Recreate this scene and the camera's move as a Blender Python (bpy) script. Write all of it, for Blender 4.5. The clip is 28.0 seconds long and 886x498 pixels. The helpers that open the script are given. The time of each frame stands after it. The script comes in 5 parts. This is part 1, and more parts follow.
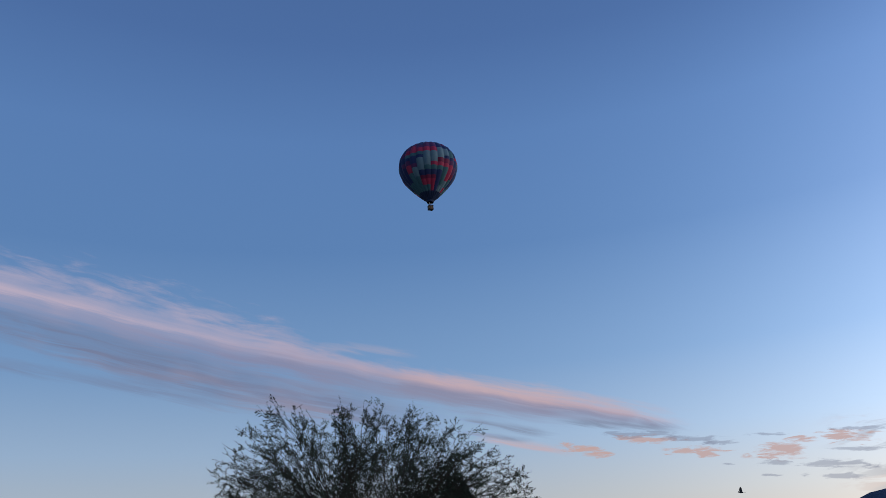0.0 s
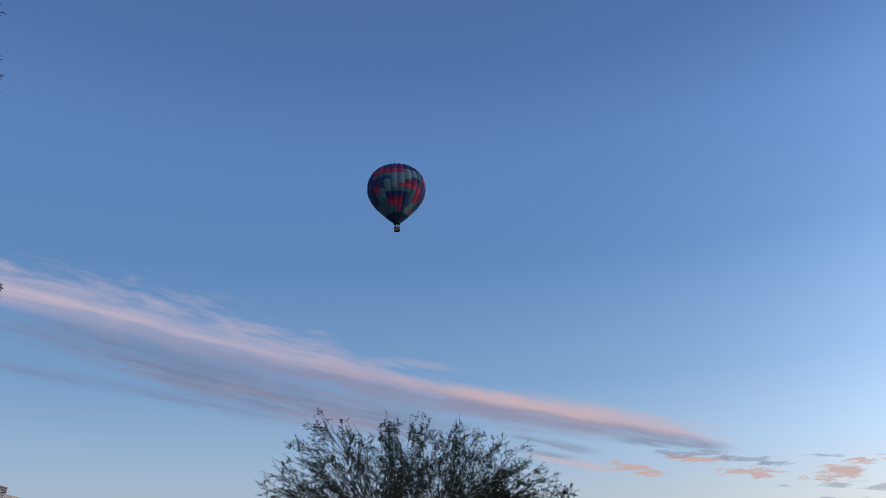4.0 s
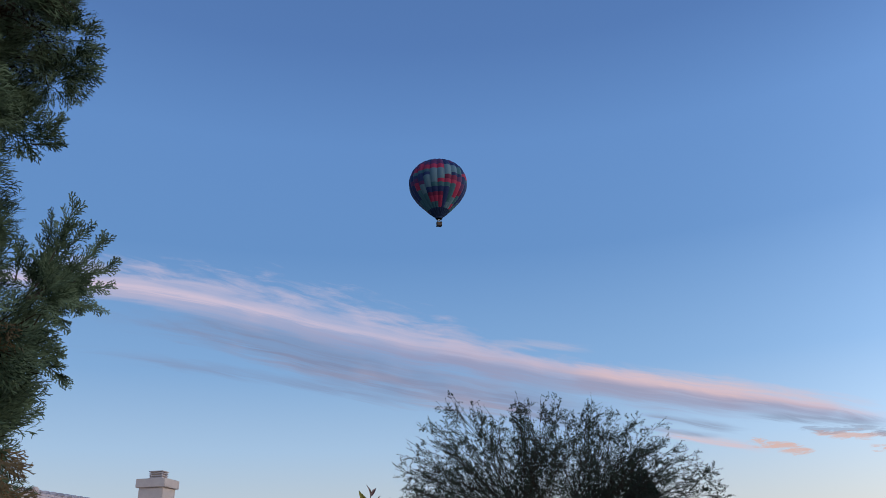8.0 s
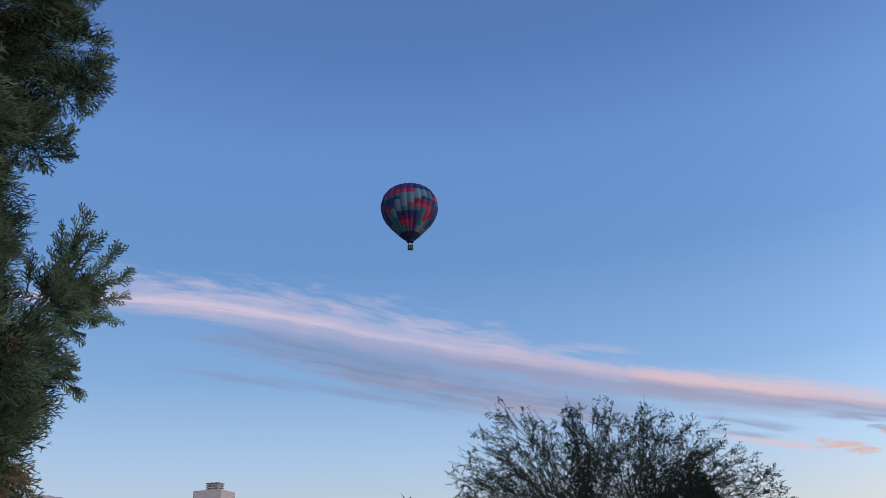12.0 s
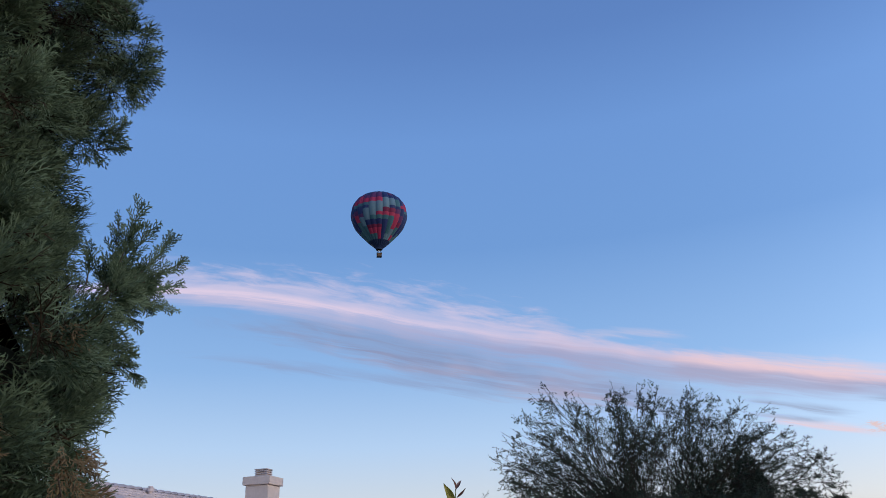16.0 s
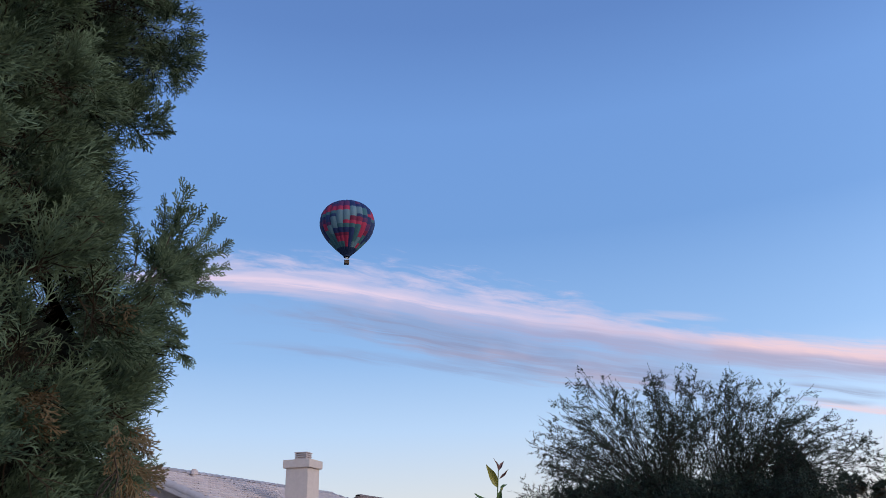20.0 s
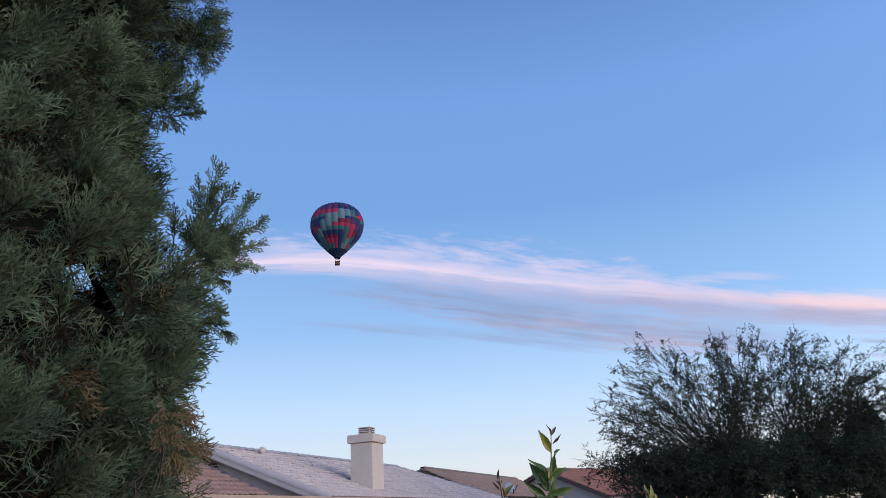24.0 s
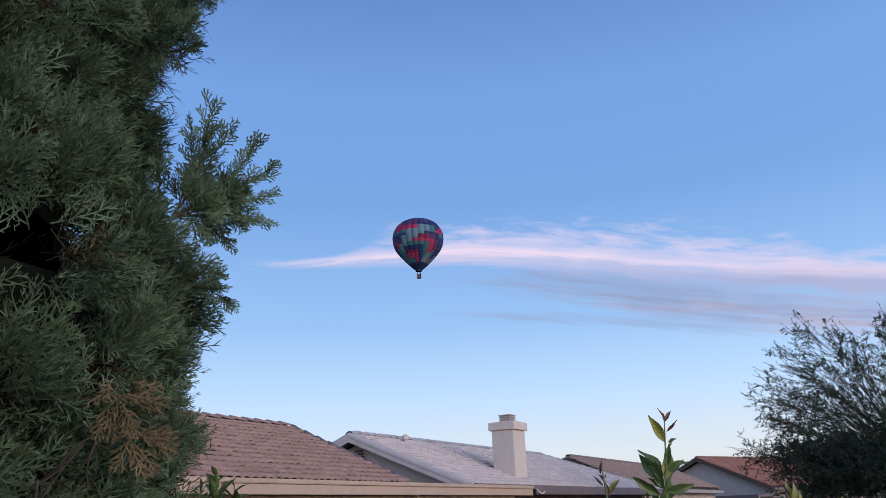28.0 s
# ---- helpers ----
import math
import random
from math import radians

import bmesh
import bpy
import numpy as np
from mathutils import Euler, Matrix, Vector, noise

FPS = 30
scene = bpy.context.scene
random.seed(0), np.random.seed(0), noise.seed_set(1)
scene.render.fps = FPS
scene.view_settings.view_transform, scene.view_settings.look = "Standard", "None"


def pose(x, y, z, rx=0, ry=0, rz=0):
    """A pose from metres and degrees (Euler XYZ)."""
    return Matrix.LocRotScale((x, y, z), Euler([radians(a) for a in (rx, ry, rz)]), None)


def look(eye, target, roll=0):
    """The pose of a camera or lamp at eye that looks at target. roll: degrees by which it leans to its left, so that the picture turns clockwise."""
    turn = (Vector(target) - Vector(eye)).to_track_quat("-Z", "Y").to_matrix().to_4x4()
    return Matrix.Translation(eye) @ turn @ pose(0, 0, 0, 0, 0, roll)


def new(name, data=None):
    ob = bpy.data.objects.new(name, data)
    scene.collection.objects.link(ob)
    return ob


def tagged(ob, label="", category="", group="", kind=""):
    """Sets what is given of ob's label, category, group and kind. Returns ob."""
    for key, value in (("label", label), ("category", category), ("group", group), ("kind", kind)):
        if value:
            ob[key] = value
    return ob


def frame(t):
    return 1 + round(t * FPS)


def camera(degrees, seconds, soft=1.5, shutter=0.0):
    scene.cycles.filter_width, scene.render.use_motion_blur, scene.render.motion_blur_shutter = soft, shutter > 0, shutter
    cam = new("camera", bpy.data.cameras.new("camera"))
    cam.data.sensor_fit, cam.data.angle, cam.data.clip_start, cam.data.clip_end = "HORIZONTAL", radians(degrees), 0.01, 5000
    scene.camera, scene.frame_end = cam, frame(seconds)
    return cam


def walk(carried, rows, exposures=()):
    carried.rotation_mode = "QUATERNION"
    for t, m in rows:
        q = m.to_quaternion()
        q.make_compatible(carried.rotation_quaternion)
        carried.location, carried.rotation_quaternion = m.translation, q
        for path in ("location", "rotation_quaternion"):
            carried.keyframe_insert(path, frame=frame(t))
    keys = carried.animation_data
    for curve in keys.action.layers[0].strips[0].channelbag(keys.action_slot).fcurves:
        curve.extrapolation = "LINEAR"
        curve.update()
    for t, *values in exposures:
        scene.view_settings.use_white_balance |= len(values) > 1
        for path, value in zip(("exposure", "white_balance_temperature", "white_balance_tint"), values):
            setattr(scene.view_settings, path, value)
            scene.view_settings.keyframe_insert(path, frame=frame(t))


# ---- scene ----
cam = camera(60.7, 28.0, 0.6)
PATH = [
    (0, (-0.059, 0.671, 1.854), (0.805, 2.304, 2.62), -3.9),
    (0.5, (-0.059, 0.676, 1.854), (0.795, 2.309, 2.631), -3.0),
    (1, (-0.059, 0.681, 1.854), (0.785, 2.313, 2.644), -2.4),
    (1.5, (-0.059, 0.686, 1.854), (0.775, 2.323, 2.644), -2.6),
    (2, (-0.059, 0.691, 1.854), (0.757, 2.334, 2.65), -2.6),
    (2.5, (-0.059, 0.696, 1.854), (0.73, 2.346, 2.663), -2.4),
    (3, (-0.059, 0.701, 1.854), (0.707, 2.36, 2.667), -2.3),
    (3.5, (-0.059, 0.706, 1.854), (0.699, 2.37, 2.664), -2.3),
    (5.5, (-0.059, 0.726, 1.854), (0.631, 2.421, 2.661), -3.0),
    (6, (-0.044, 0.741, 1.852), (0.613, 2.451, 2.656), -3.0),
    (6.5, (-0.012, 0.758, 1.847), (0.586, 2.49, 2.647), -2.8),
    (7, (-0.002, 0.786, 1.843), (0.531, 2.542, 2.637), -2.1),
    (7.5, (-0.025, 0.831, 1.849), (0.476, 2.6, 2.636), -2.2),
    (8, (-0.012, 0.859, 1.85), (0.44, 2.646, 2.628), -1.9),
    (8.5, (0.044, 0.88, 1.855), (0.437, 2.677, 2.64), -1.5),
    (9, (0.062, 0.891, 1.858), (0.436, 2.685, 2.658), -2.0),
    (9.5, (0.061, 0.894, 1.859), (0.424, 2.685, 2.672), -2.3),
    (10, (0.058, 0.895, 1.86), (0.404, 2.688, 2.676), -2.5),
    (10.5, (0.058, 0.9, 1.861), (0.392, 2.696, 2.675), -2.6),
    (11, (0.059, 0.898, 1.861), (0.39, 2.697, 2.67), -2.5),
    (11.5, (0.061, 0.907, 1.859), (0.394, 2.708, 2.664), -2.4),
    (12, (0.058, 0.905, 1.855), (0.39, 2.709, 2.653), -2.5),
    (12.5, (0.058, 0.907, 1.854), (0.377, 2.718, 2.64), -2.6),
    (14.5, (0.044, 0.914, 1.851), (0.312, 2.742, 2.617), -2.4),
    (15, (0.043, 0.913, 1.852), (0.298, 2.742, 2.619), -2.4),
    (15.5, (0.042, 0.912, 1.851), (0.283, 2.742, 2.622), -2.3),
    (16, (0.041, 0.912, 1.851), (0.27, 2.744, 2.621), -2.3),
    (16.5, (0.038, 0.92, 1.847), (0.254, 2.756, 2.609), -2.4),
    (17, (0.035, 0.922, 1.845), (0.236, 2.763, 2.601), -2.2),
    (17.5, (0.034, 0.926, 1.844), (0.226, 2.769, 2.596), -2.2),
    (18, (0.032, 0.926, 1.846), (0.214, 2.771, 2.594), -2.4),
    (18.5, (0.03, 0.924, 1.845), (0.201, 2.772, 2.59), -2.3),
    (19, (0.028, 0.925, 1.848), (0.187, 2.775, 2.589), -2.2),
    (19.5, (0.026, 0.925, 1.847), (0.175, 2.777, 2.585), -2.0),
    (20, (0.024, 0.926, 1.845), (0.163, 2.78, 2.581), -1.9),
    (20.5, (0.019, 0.929, 1.843), (0.145, 2.785, 2.576), -1.9),
    (21, (0.018, 0.93, 1.845), (0.135, 2.789, 2.575), -1.9),
    (21.5, (0.018, 0.924, 1.845), (0.125, 2.784, 2.571), -2.0),
    (23.5, (0.04, 0.937, 1.839), (0.078, 2.812, 2.533), -2.9),
    (24, (0.058, 0.95, 1.836), (0.057, 2.832, 2.512), -3.4),
    (24.5, (0.097, 0.968, 1.835), (0.035, 2.856, 2.493), -3.6),
    (25, (0.111, 0.994, 1.83), (0.0, 2.885, 2.471), -3.2),
    (25.5, (0.078, 1.044, 1.831), (-0.037, 2.937, 2.466), -2.9),
    (26, (0.066, 1.138, 1.828), (-0.059, 3.03, 2.464), -3.2),
    (26.5, (0.137, 1.237, 1.831), (-0.047, 3.123, 2.471), -2.5),
    (27, (0.189, 1.268, 1.855), (-0.097, 3.135, 2.511), -2.3),
    (27.5, (0.201, 1.283, 1.861), (-0.149, 3.136, 2.526), -2.7),
    (28, (0.202, 1.29, 1.86), (-0.164, 3.141, 2.524), -2.3),
]
EXPOSURE = [(0, -0.90, 6250, 10), (3.5, -0.81, 6250, 8), (6, -0.69, 6250, 7), (8, -0.54, 6250, 7), (11, -0.52, 6250, 8), (14.5, -0.36, 6300, 10), (17, -0.27, 6350, 11), (20, -0.20, 6400, 11), (25, -0.05, 6450, 10), (28, -0.05, 6450, 10)]
walk(cam, [(t, look(eye, target, roll)) for t, eye, target, roll in PATH], EXPOSURE)


# ---- world: clear dawn sky with one long cirrus bank ----
class Net:
    """A small wrapper that writes node arithmetic."""

    def __init__(self, tree):
        self.tree = tree

    def node(self, kind):
        return self.tree.nodes.new(kind)

    def link(self, a, b):
        if isinstance(a, bpy.types.NodeSocket):
            self.tree.links.new(a, b)
        else:
            b.default_value = a

    def math(self, op, a, b=0.0, c=0.0, clamp=False):
        n = self.node("ShaderNodeMath")
        n.operation, n.use_clamp = op, clamp
        for value, socket in zip((a, b, c), n.inputs):
            self.link(value, socket)
        return n.outputs[0]

    def add(self, a, b): return self.math("ADD", a, b)
    def sub(self, a, b): return self.math("SUBTRACT", a, b)
    def mul(self, a, b): return self.math("MULTIPLY", a, b)

    def ramp(self, x, x0, x1, y0=0.0, y1=1.0):
        n = self.node("ShaderNodeMapRange")
        n.interpolation_type = "SMOOTHSTEP"
        for value, socket in zip((x, x0, x1, y0, y1), n.inputs):
            self.link(value, socket)
        return n.outputs[0]

    def hump(self, x, centre, half, soft=1.0):
        """1 at the centre, falling to 0 at half to either side."""
        d = self.math("ABSOLUTE", self.sub(x, centre))
        return self.ramp(d, half, half * (1 - soft), 0.0, 1.0) if not isinstance(half, bpy.types.NodeSocket) else self.ramp(self.math("DIVIDE", d, half), 1.0, 1 - soft, 0.0, 1.0)

    def xyz(self, x, y, z=0.0):
        n = self.node("ShaderNodeCombineXYZ")
        for value, socket in zip((x, y, z), n.inputs):
            self.link(value, socket)
        return n.outputs[0]

    def noise(self, vec, scale, detail=4.0, rough=0.55, warp=0.0):
        n = self.node("ShaderNodeTexNoise")
        self.link(vec, n.inputs["Vector"])
        for key, value in (("Scale", scale), ("Detail", detail), ("Roughness", rough), ("Distortion", warp)):
            n.inputs[key].default_value = value
        return n.outputs[0]

    def mix(self, factor, a, b, blend="MIX"):
        n = self.node("ShaderNodeMix")
        n.data_type, n.blend_type = "RGBA", blend
        self.link(factor, n.inputs[0])
        for value, socket in ((a, n.inputs[6]), (b, n.inputs[7])):
            if isinstance(value, bpy.types.NodeSocket):
                self.tree.links.new(value, socket)
            else:
                socket.default_value = (*value, 1.0)
        return n.outputs[2]

    def colours(self, x, stops, mode="LINEAR"):
        n = self.node("ShaderNodeValToRGB")
        n.color_ramp.interpolation = mode
        while len(n.color_ramp.elements) < len(stops):
            n.color_ramp.elements.new(0.5)
        for e, (at, c) in zip(n.color_ramp.elements, stops):
            e.position, e.color = at, (*c, 1.0)
        self.link(x, n.inputs[0])
        return n.outputs[0]


def make_sky():
    world = bpy.data.worlds.new("dawn_sky")
    scene.world, world.use_nodes = world, True
    tree = world.node_tree
    tree.nodes.clear()
    n = Net(tree)
    split = n.node("ShaderNodeSeparateXYZ")
    n.link(n.node("ShaderNodeTexCoord").outputs["Generated"], split.inputs[0])
    x, y, z = split.outputs
    el = n.mul(n.math("ARCSINE", z), 180 / math.pi)
    az = n.mul(n.math("ARCTAN2", x, y), 180 / math.pi)
    sunward = n.math("COSINE", n.mul(n.sub(az, SUN_AZ), math.pi / 180))
    toward = n.math("POWER", n.math("MULTIPLY_ADD", sunward, 0.5, 0.5), SUN_TIGHT)
    base = n.colours(n.math("DIVIDE", el, 90.0, clamp=True), SKY_STOPS)
    glow = n.math("ADD", n.mul(n.ramp(el, 8.5, 0.0), n.math("MULTIPLY_ADD", sunward, 0.25, 0.30, clamp=True)), n.mul(n.mul(toward, n.ramp(el, 45.0, 3.0)), 0.9), clamp=True)
    base = n.mix(glow, base, (1.0, 0.80, 0.58))
    gain = n.math("MULTIPLY_ADD", n.mul(toward, n.ramp(el, 48.0, 4.0, 0.06, 1.0)), SUN_GAIN, 0.96)
    base = n.mix(1.0, base, n.xyz(gain, gain, gain), "MULTIPLY")
    # textures drawn out along the bank
    def curve(stops):
        """A smooth height in degrees over azimuth, from pairs of azimuth and height."""
        ramp = n.colours(n.math("DIVIDE", n.add(az, 40.0), 120.0), [((a + 40) / 120, (e / 30, e / 30, e / 30)) for a, e in stops], "CARDINAL")
        return n.mul(ramp, 30.0)

    crest, top, foot, grey = curve(BANK_CREST), curve(BANK_TOP), curve(BANK_FOOT), curve(GREY_MIDDLE)
    off = n.sub(el, crest)
    streak = n.noise(n.xyz(n.add(n.mul(az, 0.045), n.mul(off, 0.03)), n.mul(off, 0.80), 3.0), 2.4, 6.0, 0.6, 0.5)
    fine = n.noise(n.xyz(n.add(n.mul(az, 0.065), n.mul(off, 0.10)), n.mul(off, 0.95), 7.0), 2.8, 6.0, 0.56, 0.5)
    puffs = n.noise(n.xyz(n.add(n.mul(az, 0.16), n.mul(off, 0.34)), n.mul(off, 0.45), 11.0), 1.9, 6.0, 0.60, 0.8)
    plume = n.noise(n.xyz(n.sub(n.mul(az, 0.11), n.mul(off, 0.16)), n.add(n.mul(off, 0.62), n.mul(az, 0.035)), 17.0), 2.6, 7.0, 0.60, 0.3)
    patch = n.noise(n.xyz(n.mul(az, 0.09), n.mul(off, 0.18), 23.0), 1.5, 3.0, 0.5, 0.3)
    soft = n.math("MULTIPLY_ADD", fine, 0.5, n.mul(streak, 0.5))
    ragged = n.sub(fine, 0.5)
    tuft = n.sub(puffs, 0.5)

    def sheet(sky, rows, colour, texture, least):
        for a0, e0, a1, e1, up, down, strength in rows:
            t = n.math("DIVIDE", n.sub(az, a0), a1 - a0)
            arch = n.mul(n.mul(t, n.math("SUBTRACT", 1.0, t)), 0.0028 * (a1 - a0) ** 2)
            d = n.sub(el, n.add(n.math("MULTIPLY_ADD", t, e1 - e0, e0), arch))
            d = n.add(d, n.add(n.mul(ragged, 0.9 * (up + down)), n.mul(tuft, 0.8 * up)))
            ends = n.mul(n.ramp(n.math("MULTIPLY_ADD", ragged, 0.5, t), 0.0, 0.3), n.ramp(n.math("MULTIPLY_ADD", ragged, 0.5, t), 1.0, 0.72))
            body = n.mul(n.ramp(d, up, -0.1 * down), n.ramp(d, -down, 0.15 * up))
            f = n.mul(n.mul(body, ends), n.mul(n.ramp(texture, 0.36, 0.60, least, 1.0), strength))
            sky = n.mix(f, sky, colour)
        return sky

    # the grey bank in the shade below
    g = n.math("DIVIDE", n.add(n.sub(el, grey), n.mul(ragged, 2.2)), n.ramp(az, -16.0, 8.0, 0.85, 1.9))
    g_ends = n.mul(n.ramp(n.add(az, n.mul(tuft, 14.0)), -13.0, 1.0), n.ramp(az, 30.0, 17.0))
    f = n.mul(n.mul(n.ramp(n.math("ABSOLUTE", g), 1.25, 0.15), g_ends), n.mul(n.ramp(soft, 0.36, 0.60, 0.5, 1.0), 0.97))
    sky = n.mix(f, base, n.mix(n.ramp(patch, 0.46, 0.70), (0.325, 0.385, 0.60), (0.43, 0.44, 0.635)))
    sky = sheet(sky, SHADED, (0.34, 0.42, 0.65), soft, 0.45)
    sky = sheet(sky, BLUSH, (0.66, 0.57, 0.70), soft, 0.3)
    # the bank itself: plumes over the crest, a lit crest, and a shaded foot
    u = n.math("DIVIDE", off, n.sub(top, crest))
    v = n.math("DIVIDE", n.mul(off, -1.0), n.sub(crest, foot))
    above = n.ramp(n.add(u, n.mul(n.sub(plume, 0.5), n.ramp(u, -0.1, 0.5, 0.2, 2.8))), 1.30, 0.05)
    below = n.ramp(n.add(v, n.mul(ragged, 1.3)), 1.45, 0.55)
    ends = n.mul(n.ramp(n.add(az, n.mul(ragged, 12.0)), -28.0, -13.0), n.ramp(n.add(az, n.mul(tuft, 7.0)), 46.0, 40.0))
    body = n.mul(n.mul(above, below), ends)
    thick = n.mul(n.ramp(n.math("MULTIPLY_ADD", patch, 0.5, n.mul(soft, 0.5)), 0.36, 0.58, 0.55, 1.0), n.ramp(u, 0.0, 0.8, 1.0, 0.82))
    east = n.ramp(az, 6.0, 30.0)
    lit = n.mix(east, (0.79, 0.71, 0.92), (1.0, 0.73, 0.81))
    shade = n.mul(n.ramp(n.add(v, n.mul(ragged, 0.9)), -0.25, 0.62), n.ramp(az, -6.0, 13.0, 0.25, 0.95))
    cloud = n.mix(shade, lit, n.mix(east, (0.43, 0.45, 0.69), (0.47, 0.46, 0.65)))
    sky = n.mix(n.mul(body, n.mul(thick, 0.92)), sky, cloud)
    # the brightest thread along the crest
    thread = n.mul(n.hump(n.add(off, n.mul(ragged, 1.0)), -0.05, 0.42), n.mul(ends, n.ramp(soft, 0.38, 0.56, 0.35, 1.0)))
    sky = n.mix(n.mul(thread, n.ramp(az, 17.0, 3.0, 0.12, 0.72)), sky, n.mix(east, (0.98, 0.79, 0.94), (1.02, 0.75, 0.82)))
    sky = sheet(sky, CRESTS, (0.82, 0.72, 0.87), soft, 0.45)
    sky = sheet(sky, ROSY, (1.05, 0.76, 0.79), soft, 0.45)
    sky = sheet(sky, DULL, (0.36, 0.40, 0.56), soft, 0.5)
    # scattered scraps low on the sunward side
    cells = n.noise(n.xyz(n.mul(az, 0.16), n.mul(el, 0.75), 2.0), 1.5, 4.0, 0.6, 0.5)
    scraps = n.mul(n.mul(n.ramp(az, 52.0, 58.0), n.ramp(az, 80.0, 66.0)), n.mul(n.ramp(el, 1.2, 2.6), n.ramp(el, 8.6, 6.4)))
    scrap = n.mul(scraps, n.ramp(cells, 0.50, 0.62))
    tone = n.noise(n.xyz(n.mul(az, 0.12), n.mul(el, 0.5), 9.0), 1.4, 2.0)
    sky = n.mix(n.mul(scrap, 0.5), sky, n.mix(n.ramp(tone, 0.46, 0.58), (0.40, 0.38, 0.46), (1.0, 0.62, 0.50)))
    wisps = n.noise(n.xyz(n.add(n.mul(az, 0.42), n.mul(el, 0.5)), n.mul(el, 1.9), 5.0), 1.5, 6.0, 0.62, 0.6)
    for a0, e0, wide, tall, lit in SCRAPS:
        d = n.math("SQRT", n.add(n.math("POWER", n.math("DIVIDE", n.sub(az, a0), wide), 2.0), n.math("POWER", n.math("DIVIDE", n.add(n.sub(el, e0), n.mul(n.sub(az, a0), 0.12)), tall), 2.0)))
        d = n.add(d, n.mul(n.sub(wisps, 0.5), 4.2))
        sky = n.mix(n.mul(n.ramp(d, 1.05, 0.30), 0.85 if lit else 0.5), sky, (1.0, 0.68, 0.62) if lit else (0.38, 0.41, 0.56))
    ground = n.ramp(el, -1.0, 0.0)
    sky = n.mix(ground, (0.12, 0.11, 0.10), sky)
    back = n.node("ShaderNodeBackground")
    n.link(sky, back.inputs[0])
    back.inputs[1].default_value = 1.0
    n.link(back.outputs[0], n.node("ShaderNodeOutputWorld").inputs[0])


# elevation / 90 and radiance
SKY_STOPS = [(0.0, (0.93, 0.85, 0.77)), (0.04, (0.80, 0.905, 0.99)), (0.09, (0.595, 0.815, 1.10)), (0.15, (0.36, 0.61, 1.00)),
             (0.25, (0.212, 0.425, 0.84)), (0.34, (0.198, 0.398, 0.83)), (0.42, (0.146, 0.296, 0.674)), (0.52, (0.128, 0.256, 0.59)), (0.70, (0.14, 0.27, 0.60)), (1.0, (0.14, 0.26, 0.56))]
# the dawn glow, low and out of view on the sunward side
SUN_AZ, SUN_TIGHT, SUN_GAIN = 122.0, 6.0, 6.2
# the cloud bank: azimuth and elevation of its crest, its plumes' tops and its foot; the middle of the grey bank below it
BANK_CREST = [(-27, 18.2), (-21, 18.6), (-15, 19.1), (-8, 19.15), (-2, 18.45), (3, 17.55), (10, 16.15), (16, 15.05), (21, 13.9), (27, 12.55), (32, 11.35), (38, 9.9), (42, 8.7), (47, 7.5)]
BANK_TOP = [(-27, 18.5), (-21, 18.95), (-17.5, 19.6), (-15, 21.0), (-10, 21.0), (-2, 20.6), (3, 19.9), (10, 18.6), (15, 16.9), (20, 15.0), (27, 13.2), (35, 11.1), (40, 9.7), (47, 7.8)]
BANK_FOOT = [(-27, 17.8), (-21, 18.1), (-15, 18.3), (-8, 18.1), (-2, 17.3), (3, 16.3), (10, 14.75), (16, 13.55), (21, 12.5), (27, 11.15), (32, 9.9), (38, 8.9), (42, 8.1), (47, 7.2)]
GREY_MIDDLE = [(-27, 17.2), (-12, 17.0), (-6, 16.8), (0, 15.85), (5, 14.5), (10, 13.3), (15, 12.1), (22, 10.5), (30, 8.8)]
# single streaks: azimuth and elevation of both ends, depth above and below the line, strength
SHADED = [(-12.6, 14.7, 13.9, 10.9, 0.54, 0.70, 0.6)]
BLUSH = [(1.5, 13.9, 12.5, 13.0, 0.7, 0.7, 0.2), (9.0, 12.0, 23.0, 9.9, 1.0, 0.9, 0.35)]
CRESTS = [(16.8, 15.75, 26.2, 14.70, 0.42, 0.50, 0.45)]
ROSY = [(28.5, 8.6, 36.8, 6.55, 0.45, 0.40, 0.9), (23.0, 13.35, 44.5, 8.4, 0.95, 0.6, 0.95)]
DULL = [(28.0, 9.9, 35.5, 8.05, 0.45, 0.45, 0.7), (27.5, 8.95, 33.5, 7.8, 0.30, 0.35, 0.6), (35.0, 9.2, 44.5, 7.5, 0.45, 0.45, 0.75)]
# azimuth, elevation, half width, half height, lit
SCRAPS = [(36.6, 7.2, 1.35, 0.33, True), (37.4, 6.85, 1.35, 0.3, True), (37.9, 6.5, 1.08, 0.22, True), (44.5, 6.1, 2.03, 0.33, True), (50, 5.6, 2.03, 0.57, True), (51.7, 6.2, 1.08, 0.38, True), (54.5, 6, 2.03, 0.45, True), (41.8, 7.25, 2.16, 0.27, True),
          (41.5, 7.6, 2.86, 0.32, False), (44.8, 6.95, 2.42, 0.28, False), (46.8, 6.5, 1.32, 0.18, False), (49.8, 6.7, 1.54, 0.18, False), (49.9, 4.85, 0.99, 0.2, False), (53.4, 4.4, 2.2, 0.32, False), (53.6, 3.6, 1.76, 0.2, False),
          (46.7, 5.08, 0.44, 0.08, False), (49.4, 4.08, 0.55, 0.08, False), (55.5, 6.4, 1.98, 0.12, False), (54.8, 5.2, 1.65, 0.15, False)]
make_sky()


